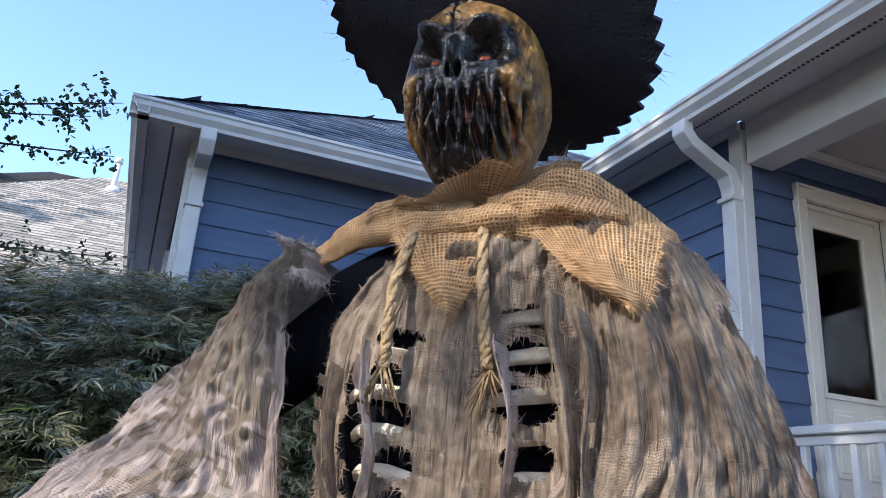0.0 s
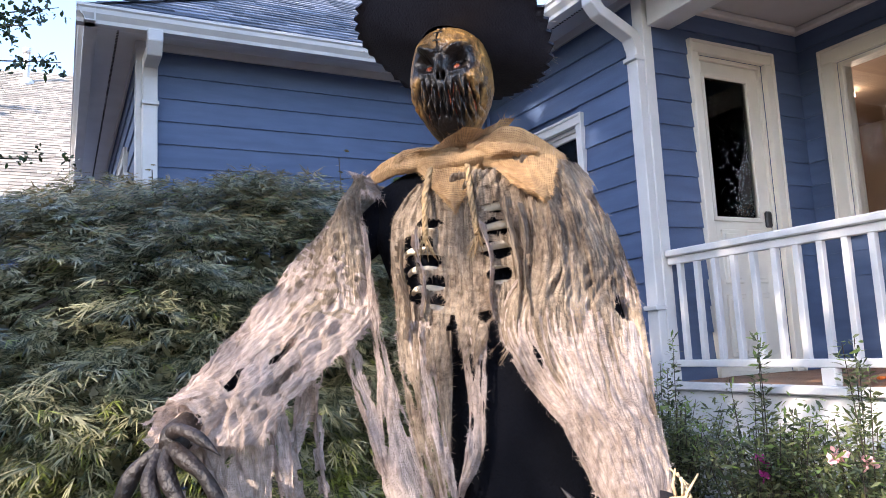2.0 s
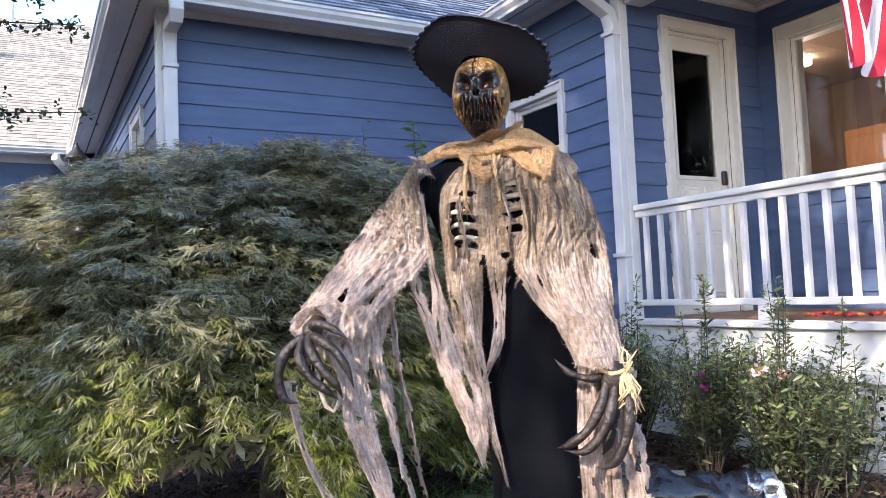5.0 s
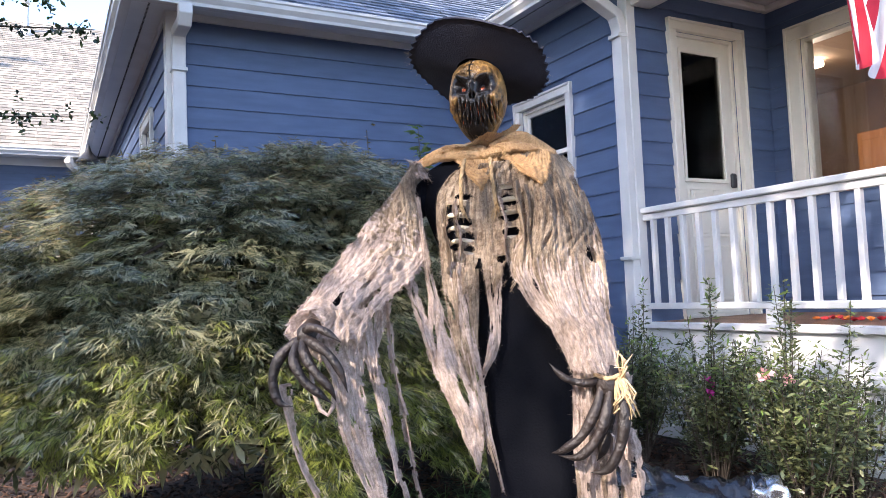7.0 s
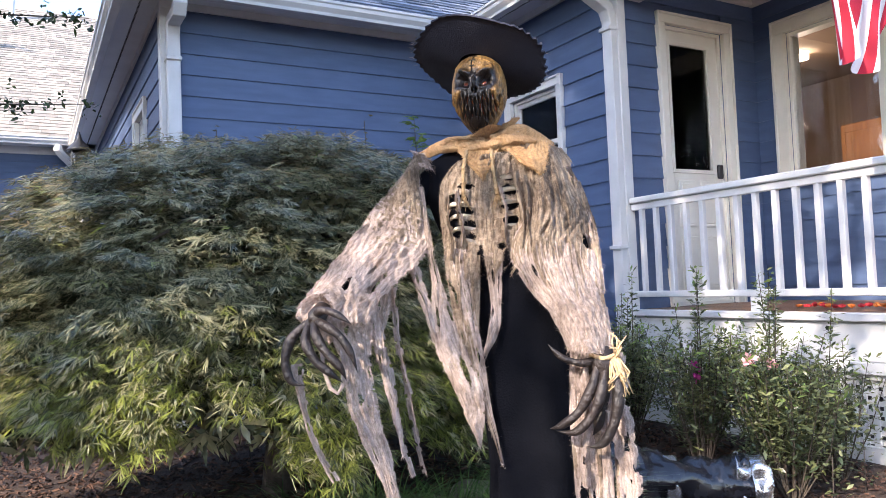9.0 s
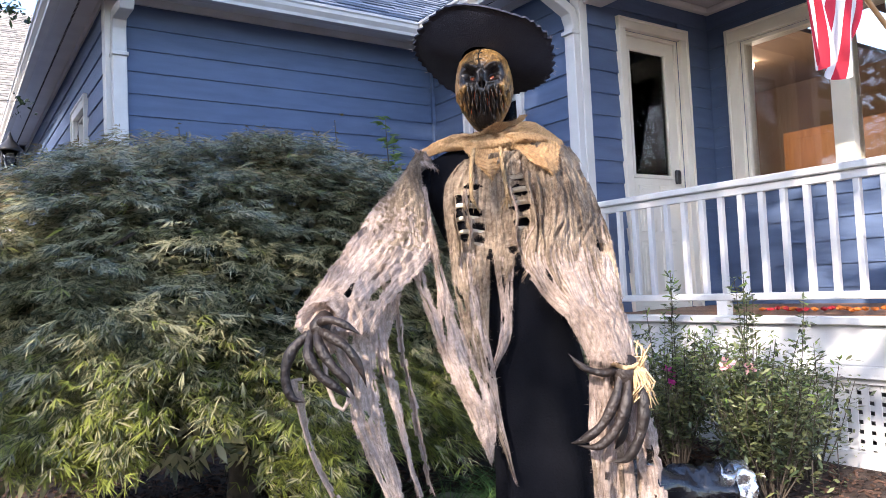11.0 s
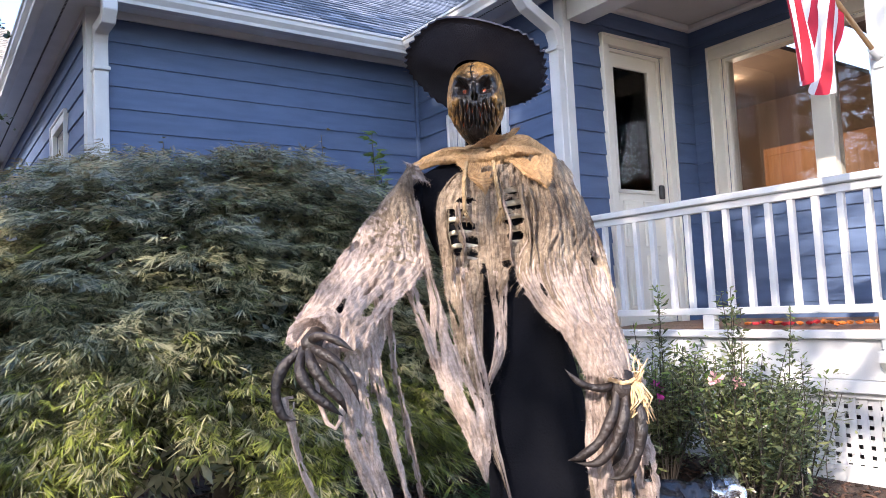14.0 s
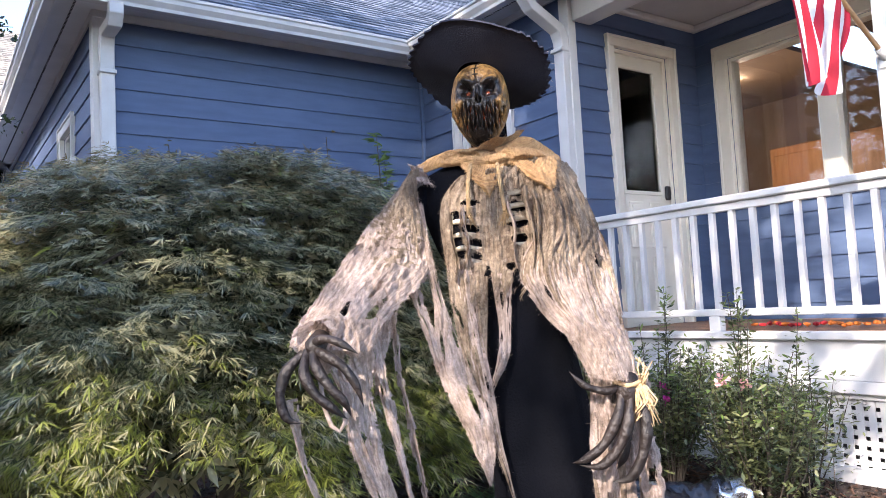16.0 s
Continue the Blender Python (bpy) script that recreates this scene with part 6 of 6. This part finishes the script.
def sleeve_keep(s, t):
    for a, b, ra, rb in ((0.07, 0.56, 0.07, 0.032), (0.46, 0.86, 0.05, 0.09), (0.62, 0.70, 0.03, 0.05), (0.78, 0.80, 0.05, 0.08)):
        if math.hypot((s - a) / ra, (t - b) / rb) < 1 + 0.35 * noise.noise(Vector((s * 18, t * 18, 5))):
            return False
    return s < 0.99 + 0.05 * ragged(t * 3.1, 17)


PALE_OUT = lambda s, t: 1 if t + 0.25 * noise.noise(Vector((s * 6, t * 6, 4))) + 0.22 * noise.noise(Vector((s * 12, t * 50, 9))) > 0.44 else 0
panel(SLEEVE, 110, 170, PALE_OUT, sleeve_keep, 0.050, 0.006, 71, 0.45, 0.016, 0.008, (20, 20, 6))
panel([(0, -0.238, 0.0, 1.350, -0.20, -0.05, 1.33), (0.35, -0.335, 0.05, 1.228, -0.28, -0.03, 1.16), (0.55, -0.396, 0.10, 1.135, -0.33, 0.02, 1.05), (0.75, -0.462, 0.19, 1.018, -0.39, 0.10, 0.93), (1, -0.514, 0.33, 0.885, -0.45, 0.25, 0.80)], 30, 90, PALE_OUT, None, 0.0, 0.006, 73)
cloth(lambda s, t: (-0.212 - 0.035 * s + 0.03 * t, 0.06 + 0.02 * s + 0.01 * math.sin(t * 9), 1.345 - 0.060 * t + 0.012 * s), 22, 24, 1, lambda s, t: t < 0.9 + 0.3 * ragged(s * 2, 3), 0.8, 0.016, 0.012, 77, (18, 18, 18))
# torn strips under that arm: a long forked one, then narrower ones out to the wrist
torn = lambda q: (lambda s, t: noise.noise(Vector((s * 5 + q, t * 8, q))) < 0.36 and abs(s - 0.5) < 0.5 + 0.2 * ragged(t * 2, q))
panel([(0, -0.228, 0.085, 1.24, -0.212, 0.09, 1.24), (0.2, -0.212, 0.10, 1.09, -0.184, 0.115, 1.08), (0.4, -0.190, 0.12, 0.96, -0.158, 0.125, 0.96), (0.6, -0.188, 0.14, 0.80, -0.102, 0.14, 0.79), (0.8, -0.125, 0.15, 0.64, -0.048, 0.15, 0.63), (1, -0.070, 0.15, 0.505, -0.060, 0.15, 0.507)], 26, 130, 1, torn(81), 0.012, 0.004, 81)
panel([(0, -0.300, 0.13, 1.09, -0.240, 0.125, 1.09), (0.5, -0.240, 0.13, 0.96, -0.206, 0.13, 0.945), (1, -0.192, 0.14, 0.79, -0.150, 0.14, 0.79)], 20, 60, 1, torn(83), 0.010, 0.004, 83)
panel([(0, -0.345, 0.16, 1.04, -0.272, 0.16, 1.03), (0.4, -0.326, 0.17, 0.92, -0.286, 0.17, 0.92), (0.8, -0.345, 0.18, 0.80, -0.324, 0.18, 0.80), (1, -0.346, 0.18, 0.745, -0.338, 0.18, 0.742)], 24, 60, 1, torn(85), 0.012, 0.005, 85)
panel([(0, -0.480, 0.31, 0.93, -0.314, 0.26, 0.94), (0.3, -0.410, 0.30, 0.77, -0.332, 0.265, 0.76), (0.6, -0.388, 0.30, 0.637, -0.314, 0.265, 0.629), (0.8, -0.340, 0.30, 0.52, -0.290, 0.265, 0.51), (1, -0.285, 0.30, 0.38, -0.255, 0.27, 0.37)], 44, 120, 1, torn(87), 0.016, 0.007, 87)
panel([(0, -0.360, 0.24, 0.92, -0.318, 0.23, 0.92), (0.5, -0.322, 0.24, 0.74, -0.296, 0.24, 0.74), (1, -0.258, 0.25, 0.50, -0.244, 0.25, 0.50)], 18, 80, 1, torn(89), 0.010, 0.004, 89)
ribbon((-0.290, 0.17, 0.95), (-0.212, 0.17, 0.43), 0.016, 1, -0.03, 91, 0.5, 8, -0.2)
ribbon((-0.330, 0.20, 0.88), (-0.246, 0.20, 0.43), 0.015, 1, -0.02, 92, 0.5, 8, -0.2)
ribbon((-0.512, 0.36, 0.76), (-0.420, 0.34, 0.45), 0.022, 1, -0.05, 93, 0.5, 8, 0.4)
ftube([(-0.440, 0.352, 0.80), (-0.432, 0.36, 0.74), (-0.415, 0.36, 0.695), (-0.396, 0.36, 0.682), (-0.384, 0.355, 0.70), (-0.381, 0.35, 0.74)], [0.006, 0.005, 0.006, 0.005, 0.006, 0.007], 1, 7)

# claws


def claw(pts, r):
    P, n = [Vector(p) for p in pts], len(pts)
    fine = []
    for i in range(n - 1):
        p0, p1, p2, p3 = P[max(i - 1, 0)], P[i], P[i + 1], P[min(i + 2, n - 1)]
        for k in range(6):
            t = k / 6
            fine.append(0.5 * ((2 * p1) + (p2 - p0) * t + (2 * p0 - 5 * p1 + 4 * p2 - p3) * t * t + (3 * p1 - p0 - 3 * p2 + p3) * t ** 3))
    fine.append(P[-1])
    m = len(fine) - 1
    ftube([tuple(p) for p in fine], [r * 0.82 * (1.0 - 0.14 * math.sin(i / m * 15)) * (1 if i / m < 0.55 else max(0.06, 1 - ((i / m - 0.55) / 0.45) ** 1.5)) for i in range(m + 1)], 9, 12)


hu, hf, hz = -0.446, 0.365, 0.885
claw([(hu, hf - 0.02, hz + 0.0), (hu + 0.012, hf + 0.02, hz + 0.010), (hu + 0.045, hf + 0.04, hz + 0.014), (hu + 0.085, hf + 0.05, hz - 0.002), (hu + 0.115, hf + 0.055, hz - 0.022)], 0.013)
claw([(hu, hf, hz - 0.01), (hu + 0.030, hf + 0.03, hz - 0.022), (hu + 0.075, hf + 0.04, hz - 0.050), (hu + 0.105, hf + 0.04, hz - 0.095), (hu + 0.118, hf + 0.03, hz - 0.145)], 0.0145)
claw([(hu - 0.005, hf, hz - 0.01), (hu + 0.010, hf + 0.035, hz - 0.045), (hu + 0.040, hf + 0.045, hz - 0.090), (hu + 0.075, hf + 0.04, hz - 0.130), (hu + 0.088, hf + 0.03, hz - 0.165)], 0.0150)
claw([(hu - 0.018, hf, hz - 0.015), (hu - 0.018, hf + 0.035, hz - 0.060), (hu + 0.010, hf + 0.045, hz - 0.110), (hu + 0.050, hf + 0.04, hz - 0.145), (hu + 0.078, hf + 0.03, hz - 0.170)], 0.0150)
claw([(hu - 0.03, hf - 0.01, hz - 0.02), (hu - 0.065, hf + 0.01, hz - 0.055), (hu - 0.082, hf + 0.02, hz - 0.11), (hu - 0.068, hf + 0.02, hz - 0.165), (hu - 0.030, hf + 0.02, hz - 0.178)], 0.0155)
ftube([(-0.440, 0.325, 0.90), (-0.446, 0.36, 0.880), (-0.446, 0.38, 0.87)], [0.024, 0.027, 0.016], 9, 12)
# cuff of gauze round that wrist
cloth(lambda s, t: (-0.425 - 0.028 * t + (0.040 + 0.010 * t) * math.cos(s * 6.2832), 0.285 + 0.085 * t, 0.925 - 0.030 * t + (0.042 + 0.004 * t) * math.sin(s * 6.2832)), 40, 22, 1, lambda s, t: t < 0.85 + 0.3 * ragged(s * 3, 6), 0.6, 0.016, 0.010, 131, (22, 22, 12))
gu, gf, gz = 0.280, 0.245, 0.735
claw([(gu - 0.01, gf, gz + 0.015), (gu - 0.05, gf + 0.02, gz + 0.005), (gu - 0.10, gf + 0.03, gz + 0.020), (gu - 0.135, gf + 0.03, gz + 0.055)], 0.0115)
claw([(gu - 0.012, gf + 0.01, gz), (gu - 0.030, gf + 0.035, gz - 0.055), (gu - 0.065, gf + 0.04, gz - 0.115), (gu - 0.110, gf + 0.035, gz - 0.150), (gu - 0.140, gf + 0.025, gz - 0.160)], 0.0150)
claw([(gu + 0.005, gf + 0.01, gz), (gu - 0.005, gf + 0.04, gz - 0.060), (gu - 0.030, gf + 0.045, gz - 0.120), (gu - 0.075, gf + 0.04, gz - 0.165), (gu - 0.125, gf + 0.025, gz - 0.165)], 0.0155)
claw([(gu + 0.025, gf + 0.01, gz), (gu + 0.035, gf + 0.035, gz - 0.065), (gu + 0.022, gf + 0.04, gz - 0.140), (gu - 0.010, gf + 0.035, gz - 0.195), (gu - 0.050, gf + 0.025, gz - 0.205)], 0.0165)
claw([(gu + 0.01, gf - 0.01, gz), (gu + 0.00, gf - 0.015, gz - 0.08), (gu - 0.015, gf - 0.01, gz - 0.15), (gu - 0.035, gf - 0.01, gz - 0.185)], 0.0150)
ftube([(gu, gf - 0.02, gz + 0.03), (gu, gf, gz), (gu, gf + 0.01, gz - 0.03)], [0.030, 0.033, 0.022], 9, 12)

figure = part("scarecrow_figure", fig, FMATS)
tagged(figure, "life-size scarecrow figure in tattered gauze, burlap collar and black hat", "figure")

# the stake that holds it
stake = thing("support_stake", *L(-0.03, -0.02, 0).xy, GZ, "thin dark metal support stake beside the figure", "stake")
part("rod", tube([(0, 0, -0.05), (0, 0, 1.15)], 0.011, 10), BLACK_METAL, stake)
